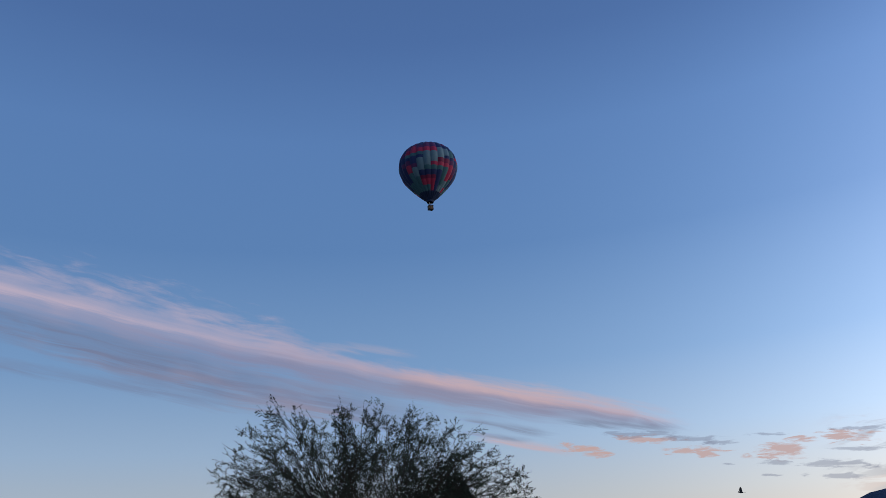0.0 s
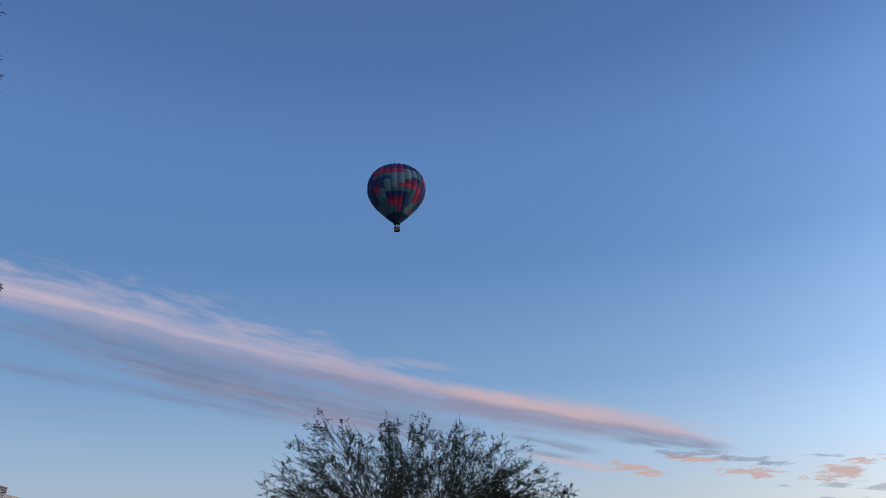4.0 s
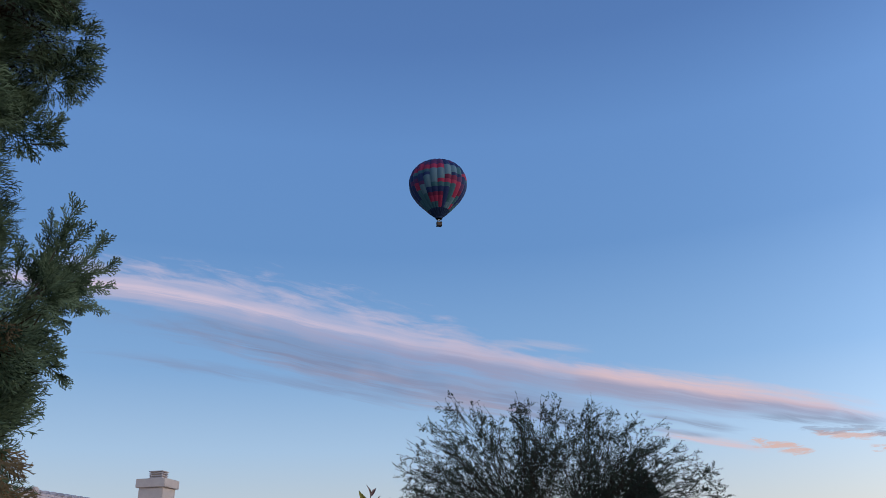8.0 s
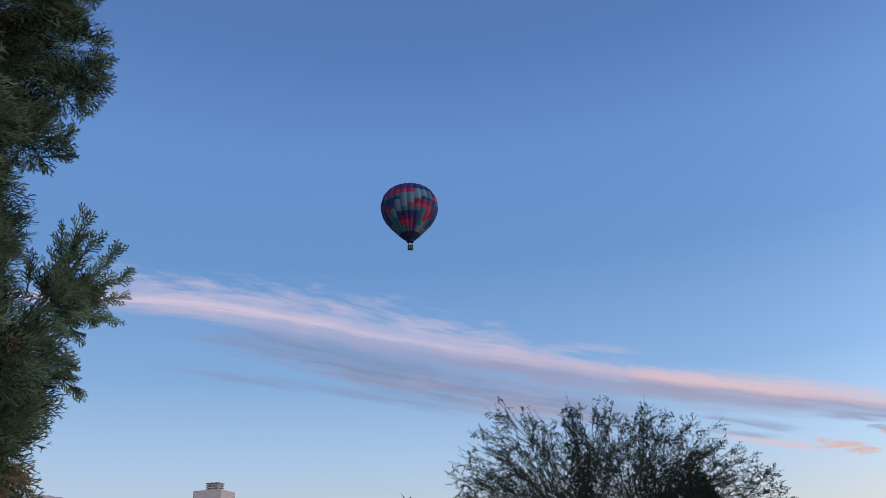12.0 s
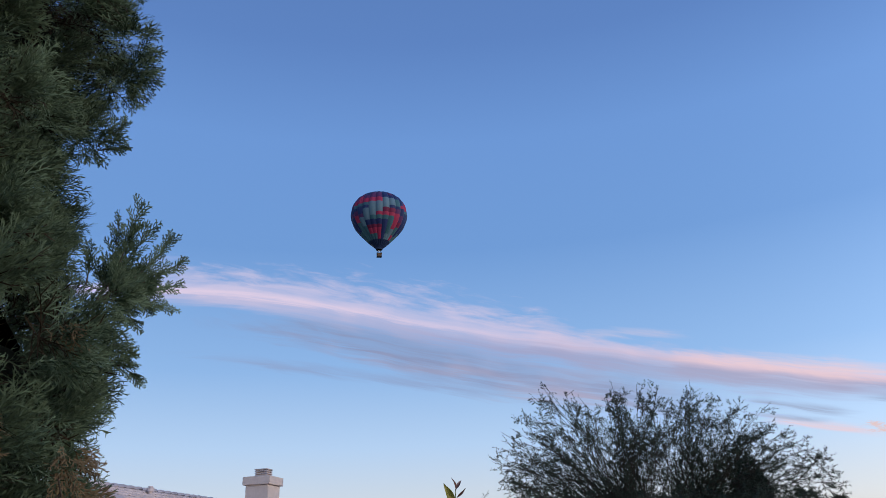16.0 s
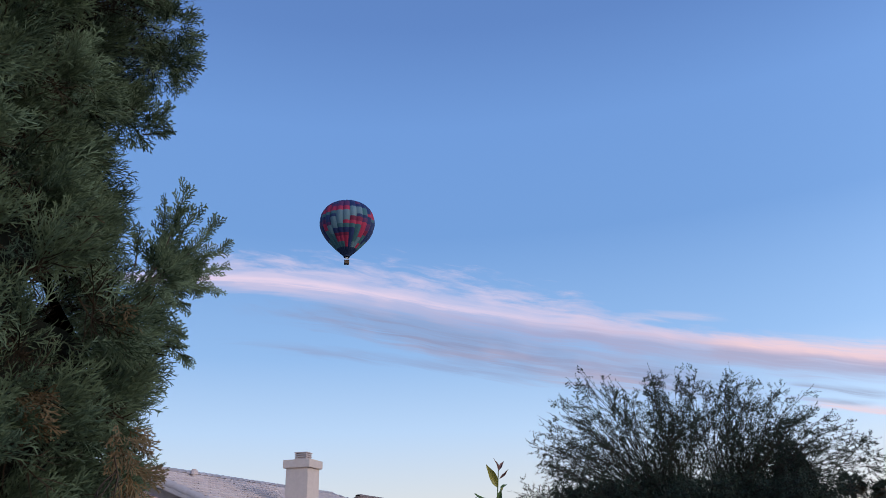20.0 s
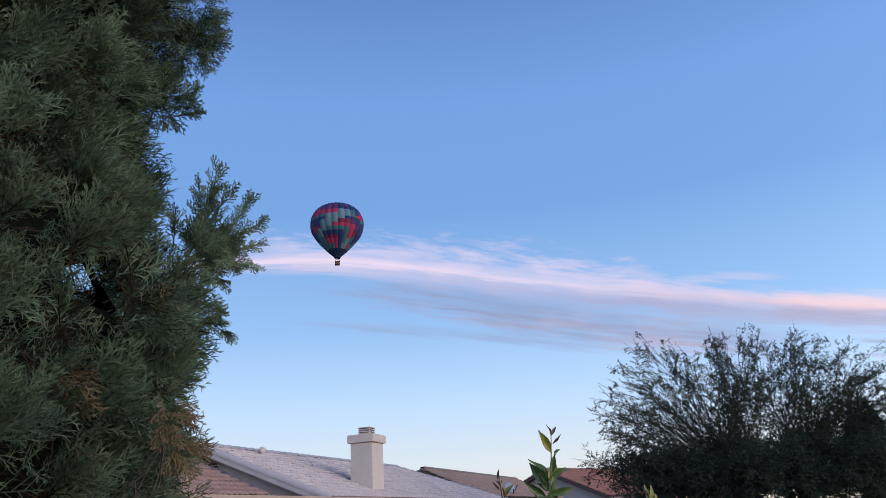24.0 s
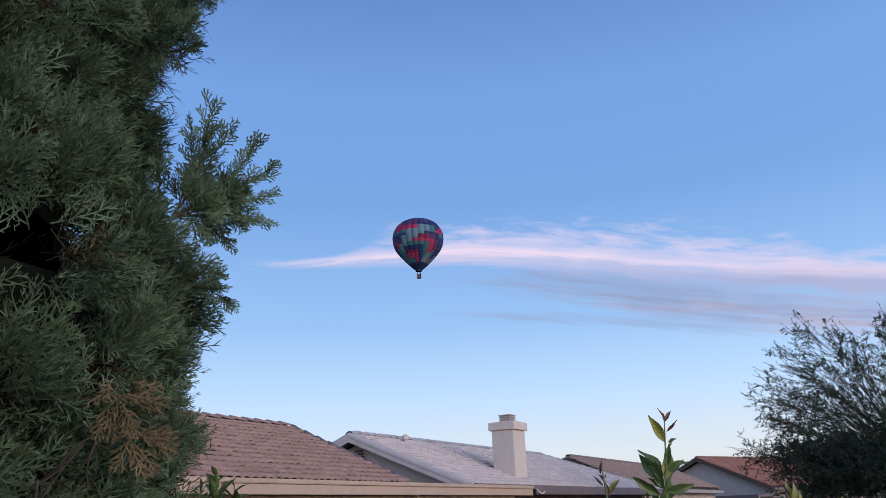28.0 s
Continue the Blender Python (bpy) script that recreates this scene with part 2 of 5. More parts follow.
# ---- materials ----
def material(name, dark, light, scale=4.0, rough=0.8, bump=0.0, bump_scale=60.0, per_piece=0.0, metal=0.0, stains=0.25, piece="object"):
    """A surface with colour variation at two scales, fine relief, and some difference from piece to piece."""
    m = bpy.data.materials.new(name)
    m.use_nodes = True
    tree = m.node_tree
    bsdf = tree.nodes["Principled BSDF"]
    n = Net(tree)
    at = n.node("ShaderNodeTexCoord").outputs["Object"]
    coarse, grain = n.noise(at, scale, 5.0, 0.6, 0.3), n.noise(at, scale * 9, 4.0, 0.65)
    f = n.math("MULTIPLY_ADD", grain, 0.45, n.mul(coarse, 0.55))
    f = n.ramp(f, 0.5 - stains, 0.5 + stains)
    if per_piece:
        rand = n.node("ShaderNodeObjectInfo").outputs["Random"] if piece == "object" else n.node("ShaderNodeNewGeometry").outputs["Random Per Island"]
        f = n.math("ADD", n.mul(f, 1 - per_piece), n.mul(rand, per_piece))
    colour = n.mix(f, dark, light)
    tree.links.new(colour, bsdf.inputs["Base Color"])
    tree.links.new(n.math("MULTIPLY_ADD", grain, 0.2, rough - 0.1, clamp=True), bsdf.inputs["Roughness"])
    bsdf.inputs["Metallic"].default_value = metal
    bsdf.inputs["Specular IOR Level"].default_value = 0.3
    if bump:
        b = n.node("ShaderNodeBump")
        b.inputs["Strength"].default_value, b.inputs["Distance"].default_value = bump, 0.01
        tree.links.new(n.noise(at, bump_scale, 4.0, 0.6), b.inputs["Height"])
        tree.links.new(b.outputs[0], bsdf.inputs["Normal"])
    return m


M = {
    "cypress": material("cypress_leaf", (0.008, 0.016, 0.009), (0.150, 0.206, 0.121), 7.0, 0.75, per_piece=0.25, stains=0.17, piece="island"),
    "cypress_dead": material("cypress_dead_leaf", (0.055, 0.039, 0.022), (0.215, 0.150, 0.078), 7.0, 0.85, per_piece=0.5, piece="island"),
    # brown of dead twigs, taken darker for the shade between sprays
    "cypress_old": material("cypress_old_twigs_shaded", (0.012, 0.010, 0.007), (0.055, 0.040, 0.026), 7.0, 0.9, per_piece=0.5, piece="island"),
    # near black, for the shade deep inside the cypress
    "cypress_core": material("cypress_inner_shade", (0.007, 0.009, 0.007), (0.018, 0.020, 0.015), 14.0, 0.95, bump=0.6),
    "bark": material("bark", (0.035, 0.026, 0.020), (0.10, 0.078, 0.060), 9.0, 0.9, bump=0.8, bump_scale=40),
    "mesquite_bark": material("dark_bark", (0.018, 0.014, 0.012), (0.055, 0.045, 0.038), 6.0, 0.9, bump=0.6),
    "mesquite_leaf": material("mesquite_leaf", (0.014, 0.023, 0.017), (0.046, 0.064, 0.043), 1.5, 0.7, per_piece=0.5, piece="island"),
    "evergreen": material("evergreen_leaf", (0.008, 0.014, 0.010), (0.024, 0.036, 0.022), 2.0, 0.8, per_piece=0.5, piece="island"),
    "palm": material("palm_frond", (0.020, 0.028, 0.018), (0.055, 0.065, 0.040), 3.0, 0.7, per_piece=0.5, piece="island"),
    "palm_dead": material("dry_palm_skirt", (0.06, 0.045, 0.03), (0.14, 0.11, 0.07), 3.0, 0.9, per_piece=0.5, piece="island"),
    "citrus": material("citrus_leaf", (0.032, 0.058, 0.016), (0.115, 0.165, 0.045), 20.0, 0.30, per_piece=0.5),
    "citrus_young": material("young_citrus_leaf", (0.12, 0.120, 0.020), (0.28, 0.245, 0.048), 20.0, 0.38, per_piece=0.5),
    "citrus_red": material("reddish_new_leaf", (0.07, 0.032, 0.030), (0.15, 0.07, 0.052), 20.0, 0.45, per_piece=0.5),
    "citrus_stem": material("green_stem", (0.09, 0.13, 0.05), (0.16, 0.20, 0.09), 20.0, 0.6),
    "ground": material("desert_ground", (0.20, 0.15, 0.11), (0.36, 0.29, 0.22), 0.35, 0.95, bump=0.5, bump_scale=30, stains=0.35),
    "stucco_tan": material("tan_stucco", (0.40, 0.280, 0.195), (0.49, 0.36, 0.255), 1.2, 0.9, bump=0.35, bump_scale=120),
    "trim_tan": material("tan_painted_fascia", (0.36, 0.252, 0.190), (0.45, 0.325, 0.250), 1.5, 0.6, bump=0.1),
    "stucco_pink": material("pale_pink_stucco", (0.50, 0.41, 0.36), (0.60, 0.50, 0.44), 1.2, 0.9, bump=0.35, bump_scale=120),
    "trim_pink": material("pink_beige_painted_fascia", (0.27, 0.212, 0.198), (0.34, 0.275, 0.26), 1.5, 0.6),
    # brown of the far trim, also put on one wall as eave shade
    "brown_trim_shade": material("brown_trim_and_eave_shade", (0.080, 0.050, 0.043), (0.12, 0.080, 0.068), 1.2, 0.9, bump=0.35, bump_scale=120),
    "stucco_grey": material("pale_grey_stucco", (0.40, 0.325, 0.295), (0.49, 0.405, 0.37), 1.2, 0.9, bump=0.35, bump_scale=120),
    "trim_mauve": material("mauve_painted_fascia", (0.122, 0.086, 0.088), (0.168, 0.120, 0.122), 1.5, 0.6),
    "tile_terracotta": material("terracotta_roof_tile", (0.20, 0.118, 0.098), (0.36, 0.228, 0.190), 1.6, 0.85, bump=0.3, per_piece=0.45),
    "tile_terracotta_far": material("terracotta_roof_tile_joined", (0.20, 0.118, 0.098), (0.36, 0.228, 0.190), 1.6, 0.85, bump=0.3, per_piece=0.45, piece="island"),
    "tile_white": material("whitewashed_roof_tile", (0.36, 0.298, 0.285), (0.60, 0.505, 0.48), 1.4, 0.8, bump=0.3, per_piece=0.4),
    "tile_white_far": material("whitewashed_roof_tile_joined", (0.36, 0.298, 0.285), (0.60, 0.505, 0.48), 1.4, 0.8, bump=0.3, per_piece=0.4, piece="island"),
    "tile_brown": material("brown_roof_tile", (0.20, 0.13, 0.105), (0.31, 0.215, 0.175), 1.6, 0.85, per_piece=0.5, piece="island"),
    "tile_red": material("red_roof_tile", (0.20, 0.088, 0.066), (0.30, 0.145, 0.112), 1.6, 0.85, per_piece=0.5, piece="island"),
    "underlay": material("dark_underlay", (0.05, 0.04, 0.04), (0.09, 0.07, 0.065), 3.0, 0.95),
    "mortar": material("pale_mortar", (0.40, 0.335, 0.32), (0.52, 0.445, 0.425), 4.0, 0.9, bump=0.4),
    "dark": material("near_black", (0.015, 0.015, 0.016), (0.03, 0.03, 0.03), 8.0, 0.9),
    "black_metal": material("black_metal", (0.02, 0.02, 0.022), (0.045, 0.045, 0.05), 12.0, 0.5, metal=0.6),
    "dish": material("pale_blue_painted_metal", (0.24, 0.25, 0.31), (0.33, 0.35, 0.42), 6.0, 0.5),
    "mark_blue": material("blue_paint", (0.05, 0.10, 0.32), (0.09, 0.16, 0.42), 8.0, 0.5),
    "dry_leaf": material("dry_brown_leaf", (0.06, 0.042, 0.028), (0.15, 0.105, 0.065), 20.0, 0.8, per_piece=0.5),
    "block": material("grey_block_wall", (0.38, 0.35, 0.33), (0.50, 0.47, 0.45), 1.5, 0.9, bump=0.4),
    "rock": material("mountain_rock", (0.035, 0.05, 0.085), (0.06, 0.08, 0.13), 0.004, 0.95, bump=0.4, bump_scale=0.02),
    "navy": material("navy_balloon_fabric", (0.015, 0.024, 0.075), (0.026, 0.040, 0.115), 0.8, 0.55, per_piece=0.4),
    "teal": material("teal_balloon_fabric", (0.0324, 0.09, 0.108), (0.0576, 0.1332, 0.1512), 0.8, 0.55, per_piece=0.4),
    "red": material("crimson_balloon_fabric", (0.24, 0.02, 0.056), (0.352, 0.04, 0.084), 0.8, 0.55, per_piece=0.4),
    "light": material("pale_teal_balloon_fabric", (0.085, 0.145, 0.180), (0.125, 0.200, 0.235), 0.8, 0.55, per_piece=0.4),
    "maroon": material("maroon_balloon_fabric", (0.104, 0.0144, 0.04), (0.176, 0.024, 0.06), 0.8, 0.55, per_piece=0.4),
    "plum": material("plum_balloon_fabric", (0.062, 0.022, 0.070), (0.105, 0.036, 0.105), 0.8, 0.55, per_piece=0.4),
    "deep": material("dark_blue_balloon_fabric", (0.0112, 0.02, 0.052), (0.0208, 0.036, 0.08), 0.8, 0.6, per_piece=0.4),
    "wicker": material("brown_wicker", (0.066, 0.0384, 0.024), (0.144, 0.09, 0.054), 6.0, 0.85, bump=0.8, bump_scale=25),
    "leather": material("dark_leather_trim", (0.02, 0.018, 0.018), (0.045, 0.04, 0.038), 6.0, 0.6),
    "steel": material("burner_steel", (0.25, 0.25, 0.26), (0.4, 0.4, 0.42), 8.0, 0.35, metal=0.9),
    "rope": material("black_rope", (0.03, 0.03, 0.03), (0.07, 0.07, 0.07), 30.0, 0.9),
    "feather": material("dark_grey_feather", (0.025, 0.025, 0.028), (0.07, 0.068, 0.07), 30.0, 0.8),
    "glass": material("dark_window_glass", (0.03, 0.035, 0.045), (0.05, 0.055, 0.065), 1.0, 0.12),
    "pale_cable": material("pale_cable", (0.62, 0.60, 0.58), (0.74, 0.72, 0.70), 3.0, 0.5),
}
# dull surfaces: leaves in tangles, bark and fabric give back little gloss
for key, gloss in (("cypress", 0.08), ("cypress_dead", 0.05), ("cypress_old", 0.02), ("cypress_core", 0.0), ("bark", 0.08), ("mesquite_bark", 0.05), ("mesquite_leaf", 0.08), ("evergreen", 0.05), ("palm", 0.1), ("palm_dead", 0.05),
                   ("navy", 0.1), ("teal", 0.1), ("red", 0.1), ("plum", 0.1), ("deep", 0.1), ("light", 0.1), ("maroon", 0.1)):
    M[key].node_tree.nodes["Principled BSDF"].inputs["Specular IOR Level"].default_value = gloss


# ---- mesh helpers ----
def mesh_np(name, verts, faces):
    """A mesh from arrays: places (n, 3) and faces of one size (m, k)."""
    me = bpy.data.meshes.new(name)
    verts, faces = np.asarray(verts, np.float32), np.asarray(faces, np.int32)
    m, k = faces.shape
    me.vertices.add(len(verts)), me.loops.add(m * k), me.polygons.add(m)
    me.vertices.foreach_set("co", verts.ravel())
    me.loops.foreach_set("vertex_index", faces.ravel())
    me.polygons.foreach_set("loop_start", np.arange(0, m * k, k, dtype=np.int32))
    me.update(calc_edges=True)
    return me


def from_bm(name, bm):
    me = bpy.data.meshes.new(name)
    bm.normal_update()
    bm.to_mesh(me)
    bm.free()
    return me


def part(name, shape, mat, parent=None, label="", at=None, smooth=False):
    """One mesh object from a bmesh or a mesh, under a thing or a part."""
    me = from_bm(name, shape) if isinstance(shape, bmesh.types.BMesh) else shape
    if not me.materials:
        me.materials.append(M[mat])
    if smooth:
        me.polygons.foreach_set("use_smooth", [True] * len(me.polygons))
    ob = new(name, me)
    ob.parent = parent
    if at is not None:
        ob.matrix_basis = at
    return tagged(ob, label) if label else ob


def thing(name, label, category, group="", kind="", at=None):
    ob = new(name)
    ob.empty_display_size = 0.2
    if at is not None:
        ob.matrix_basis = at
    return tagged(ob, label, category, group, kind)


def box(bm, x0, x1, y0, y1, z0, z1, bevel=0.0):
    got = bmesh.ops.create_cube(bm, size=1.0, matrix=Matrix.Translation(((x0 + x1) / 2, (y0 + y1) / 2, (z0 + z1) / 2)) @ Matrix.Diagonal((x1 - x0, y1 - y0, z1 - z0, 1)))
    if bevel:
        edges = list({e for v in got["verts"] for e in v.link_edges})
        bmesh.ops.bevel(bm, geom=edges, offset=bevel, segments=2, affect="EDGES")
    return bm


def box_bm(*args, bevel=0.0):
    return box(bmesh.new(), *args, bevel=bevel)


def prism(points, a, b):
    """A solid from a polygon (list of 3D points) and an offset vector."""
    bm = bmesh.new()
    p = [bm.verts.new(q) for q in points]
    r = [bm.verts.new(Vector(q) + Vector(b) * a) for q in points]
    n = len(p)
    bm.faces.new(p[::-1]), bm.faces.new(r)
    for i in range(n):
        bm.faces.new((p[i], p[(i + 1) % n], r[(i + 1) % n], r[i]))
    bmesh.ops.recalc_face_normals(bm, faces=bm.faces)
    return bm


def tubes(paths, sides=3):
    """Verts and quads of tapered tubes along paths of (points, first radius, last radius)."""
    verts, faces, base = [], [], 0
    ang = np.arange(sides) * 2 * math.pi / sides
    ring = np.stack([np.cos(ang), np.sin(ang)], 1)
    for pts, r0, r1 in paths:
        pts = np.asarray(pts, float)
        n = len(pts)
        d = np.gradient(pts, axis=0)
        d /= np.linalg.norm(d, axis=1, keepdims=True) + 1e-9
        ref = np.array([0.0, 0.0, 1.0]) if abs(d[0, 2]) < 0.9 else np.array([1.0, 0.0, 0.0])
        s = np.cross(d, ref)
        s /= np.linalg.norm(s, axis=1, keepdims=True) + 1e-9
        t = np.cross(d, s)
        r = np.linspace(r0, r1, n)[:, None, None]
        verts.append((pts[:, None] + r * (ring[None, :, :1] * s[:, None] + ring[None, :, 1:] * t[:, None])).reshape(-1, 3))
        i = np.arange(n - 1)[:, None] * sides
        j = np.arange(sides)[None]
        k = (j + 1) % sides
        faces.append(np.stack([base + i + j, base + i + k, base + i + sides + k, base + i + sides + j], -1).reshape(-1, 4))
        base += n * sides
    return np.concatenate(verts), np.concatenate(faces)


def bend(a, b, c, n):
    """n points on the curve from a to c drawn towards b."""
    t = np.linspace(0, 1, n)[:, None]
    return (1 - t) ** 2 * np.asarray(a) + 2 * t * (1 - t) * np.asarray(b) + t**2 * np.asarray(c)


def unit(v):
    v = np.asarray(v, float)
    return v / (np.linalg.norm(v, axis=-1, keepdims=True) + 1e-9)


# ---- ground and distance ----
def make_ground():
    bm = bmesh.new()
    bmesh.ops.create_circle(bm, cap_ends=True, segments=96, radius=4500)
    ground = part("ground", bm, "ground")
    tagged(ground, "pale brown desert gravel ground", "ground", kind="structure")
    # a mountain ridge on the sunward horizon
    az = np.radians(np.linspace(53.0, 118.0, 140))
    peak = 1.9 + 1.4 * (1 - np.exp(-np.degrees(az - az[0]) / 4.0))
    peak = peak * (1 - 0.55 * np.clip((np.degrees(az) - 85) / 33, 0, 1))
    rough = np.array([noise.fractal(Vector((a * 22, 1.7, 0.3)), 0.8, 2.2, 5) for a in az])
    peak = np.radians(np.clip(peak + 0.28 * rough, 0.3, 5)) * np.clip(np.degrees(az - az[0]) / 0.8, 0, 1) ** 0.5
    rows = []
    for k, (far, share) in enumerate(((3000, -0.02), (3080, 0.35), (3160, 0.72), (3240, 1.0), (3400, 0.6), (3700, -0.02))):
        jag = np.array([noise.noise(Vector((a * 60, k * 2.3, 4.0))) for a in az])
        rows.append(np.stack([(far + 40 * jag) * np.sin(az), (far + 40 * jag) * np.cos(az), 3240 * np.tan(peak) * share * (1 + (0.12 * jag if share < 1 else 0))], 1))
    n = len(az)
    faces = [(r * n + i, r * n + i + 1, (r + 1) * n + i + 1, (r + 1) * n + i) for r in range(5) for i in range(n - 1)]
    ridge = part("mountain_range", mesh_np("mountain_range", np.concatenate(rows), np.array(faces)), "rock")
    tagged(ridge, "distant blue-grey mountain range on the horizon", "mountain", kind="structure")


make_ground()

# ---- houses: a row along one street, all turned the same way ----
# a house's own axes: x towards the garden, y up the street
TURN = radians(-18.7)


def house_at(x, y):
    return Matrix.Translation((x, y, 0)) @ Matrix.Rotation(TURN, 4, "Z")


def tile_mesh(name, wide, long, lift=0.05, thick=0.03):
    """One barrel tile: x across, y down the slope, z off the roof. It tapers and lies tilted on the next."""
    v, f, n = [], [], 5
    for y, up, w in ((0.0, 0.0, 0.94), (long, lift, 1.0)):
        for i in range(n):
            a = math.pi * (1 - i / (n - 1))
            v.append((wide / 2 * w * math.cos(a), y, up + wide * 0.30 * math.sin(a)))
    for i in range(n):
        x, y, z = v[n + i]
        v.append((x * 0.9, y, z - thick - wide * 0.04))
    for i in range(n - 1):
        f += [(i, i + 1, n + i + 1, n + i), (n + i, n + i + 1, 2 * n + i + 1, 2 * n + i)]
    return mesh_np(name, v, np.array(f))


def slope_tiles(parent, mat, far_mat, origin, across, down, wide_total, deep_total, wide, long, nearest, trim=None):
    """Lays tiles on a slope. Those that nearest() picks, up to 300, are parts; the rest is one joined part."""
    across, down = Vector(across).normalized(), Vector(down).normalized()
    up = across.cross(down)
    if up.z < 0:
        up = -up
    turn = Matrix((across, down, up)).transposed().to_4x4()
    me = tile_mesh("roof_tile", wide, long * 1.12)
    me.materials.append(M[mat])
    spots = []
    for r in range(int(deep_total / long)):
        for c in range(int(wide_total / wide)):
            p = Vector(origin) + across * ((c + 0.5) * wide) + down * (r * long) + up * 0.012
            if trim is None or trim((c + 0.5) * wide, r * long):
                spots.append((nearest(c, r), p))
    spots.sort(key=lambda s: s[0])
    rng = random.Random(5)
    tv = np.empty(len(me.vertices) * 3, np.float32)
    me.vertices.foreach_get("co", tv)
    tv = tv.reshape(-1, 3)
    tf = np.array([p.vertices[:] for p in me.polygons])
    allv, allf = [], []
    for i, (_, p) in enumerate(spots):
        m = Matrix.Translation(p + up * rng.uniform(-0.004, 0.006)) @ turn @ pose(0, 0, 0, rng.uniform(-1, 1), 0, rng.uniform(-1.2, 1.2))
        if i < 300:
            part("roof_tile", me, mat, parent, at=m)
        else:
            mm = np.array(m)
            allv.append(tv @ mm[:3, :3].T + mm[:3, 3])
            allf.append(tf + len(tv) * len(allf))
    if allv:
        rest = part("roof_tiles", mesh_np("roof_tiles", np.concatenate(allv), np.concatenate(allf)), far_mat, parent)
        tagged(rest, kind="stuff")


def ridge_caps(parent, mat, a, b, wide=0.26, long=0.38):
    """Half-round cap tiles along a ridge or rake, in one mesh."""
    a, b = Vector(a), Vector(b)
    d = (b - a).normalized()
    side = d.cross(Vector((0, 0, 1))).normalized()
    up = side.cross(d)
    me = tile_mesh("cap_tile", wide, long * 1.1, lift=0.035)
    me.materials.append(M[mat])
    turn = Matrix((side, d, up)).transposed().to_4x4()
    for i in range(int((b - a).length / long)):
        part("cap_tile", me, mat, parent, at=Matrix.Translation(a + d * (i * long)) @ turn)


def window(parent, at, wide, tall):
    """A framed window with two panes in a wall that faces +x of its own axes (y across)."""
    w = part("window", box_bm(-0.04, 0.0, -wide / 2, wide / 2, 0, tall), "dark", parent, at=at)
    for y0, y1, z0, z1 in ((-wide / 2 - 0.06, wide / 2 + 0.06, tall, tall + 0.06), (-wide / 2 - 0.06, wide / 2 + 0.06, -0.06, 0), (-wide / 2 - 0.06, -wide / 2, 0, tall), (wide / 2, wide / 2 + 0.06, 0, tall), (-0.025, 0.025, 0, tall)):
        part("frame", box_bm(0.0, 0.05, y0, y1, z0, z1, bevel=0.006), "trim_pink", w)
    for s in (-1, 1):
        part("pane", box_bm(0.008, 0.018, min(0, s * wide / 2) + 0.02, max(0, s * wide / 2) - 0.02, 0.01, tall - 0.01), "glass", w)


def make_annex():
    """The flat-roofed tan building whose fascia runs across the foot of the view."""
    h = thing("flat_roofed_house", "tan stucco building with a flat roof and deep tan fascia", "house", at=house_at(-1.69, 21.2))
    part("wall", box_bm(-0.55, -0.32, -16.0, -0.35, 0, 2.24, bevel=0.02), "stucco_tan", h, "tan stucco wall")
    part("wall", box_bm(-5.0, -0.552, -4.9, -0.35, 0, 2.24, bevel=0.02), "stucco_tan", h)
    part("roof", box_bm(-5.2, -0.07, -5.0, -0.07, 2.27, 2.36), "trim_tan", h)
    part("fascia", box_bm(-0.06, 0.0, -16.2, 0.0, 2.25, 2.40, bevel=0.008), "trim_tan", h)
    part("fascia", box_bm(-5.2, -0.065, -0.055, 0.0, 2.25, 2.40, bevel=0.008), "trim_tan", h)
    part("drip_edge", box_bm(-0.10, 0.035, -16.2, 0.035, 2.405, 2.475, bevel=0.012), "trim_tan", h, "projecting tan metal drip edge")
    part("drip_edge", box_bm(-5.2, -0.105, -0.07, 0.035, 2.405, 2.475, bevel=0.012), "trim_tan", h)
    # soffit coloured near black to stand for the shadow under the fascia
    part("soffit", box_bm(-0.31, -0.065, -16.0, -0.06, 2.25, 2.262), "dark", h)
    # a black bracket with a loose cable end at the corner
    b = part("bracket", box_bm(-0.02, 0.06, 0.04, 0.09, 2.26, 2.40, bevel=0.01), "black_metal", h, "black metal bracket at the roof corner")
    for path, mat, label in ((bend((0.02, 0.09, 2.36), (0.0, 0.30, 2.44), (0.02, 0.42, 2.24), 9), "black_metal", ""), (bend((0.04, 0.16, 2.40), (0.10, 0.34, 2.22), (0.06, 0.58, 2.34), 11), "pale_cable", "pale loose cable end")):
        v, f = tubes([(path, 0.016, 0.013)], 6)
        part("cable", mesh_np("cable", v, f), mat, b, label)


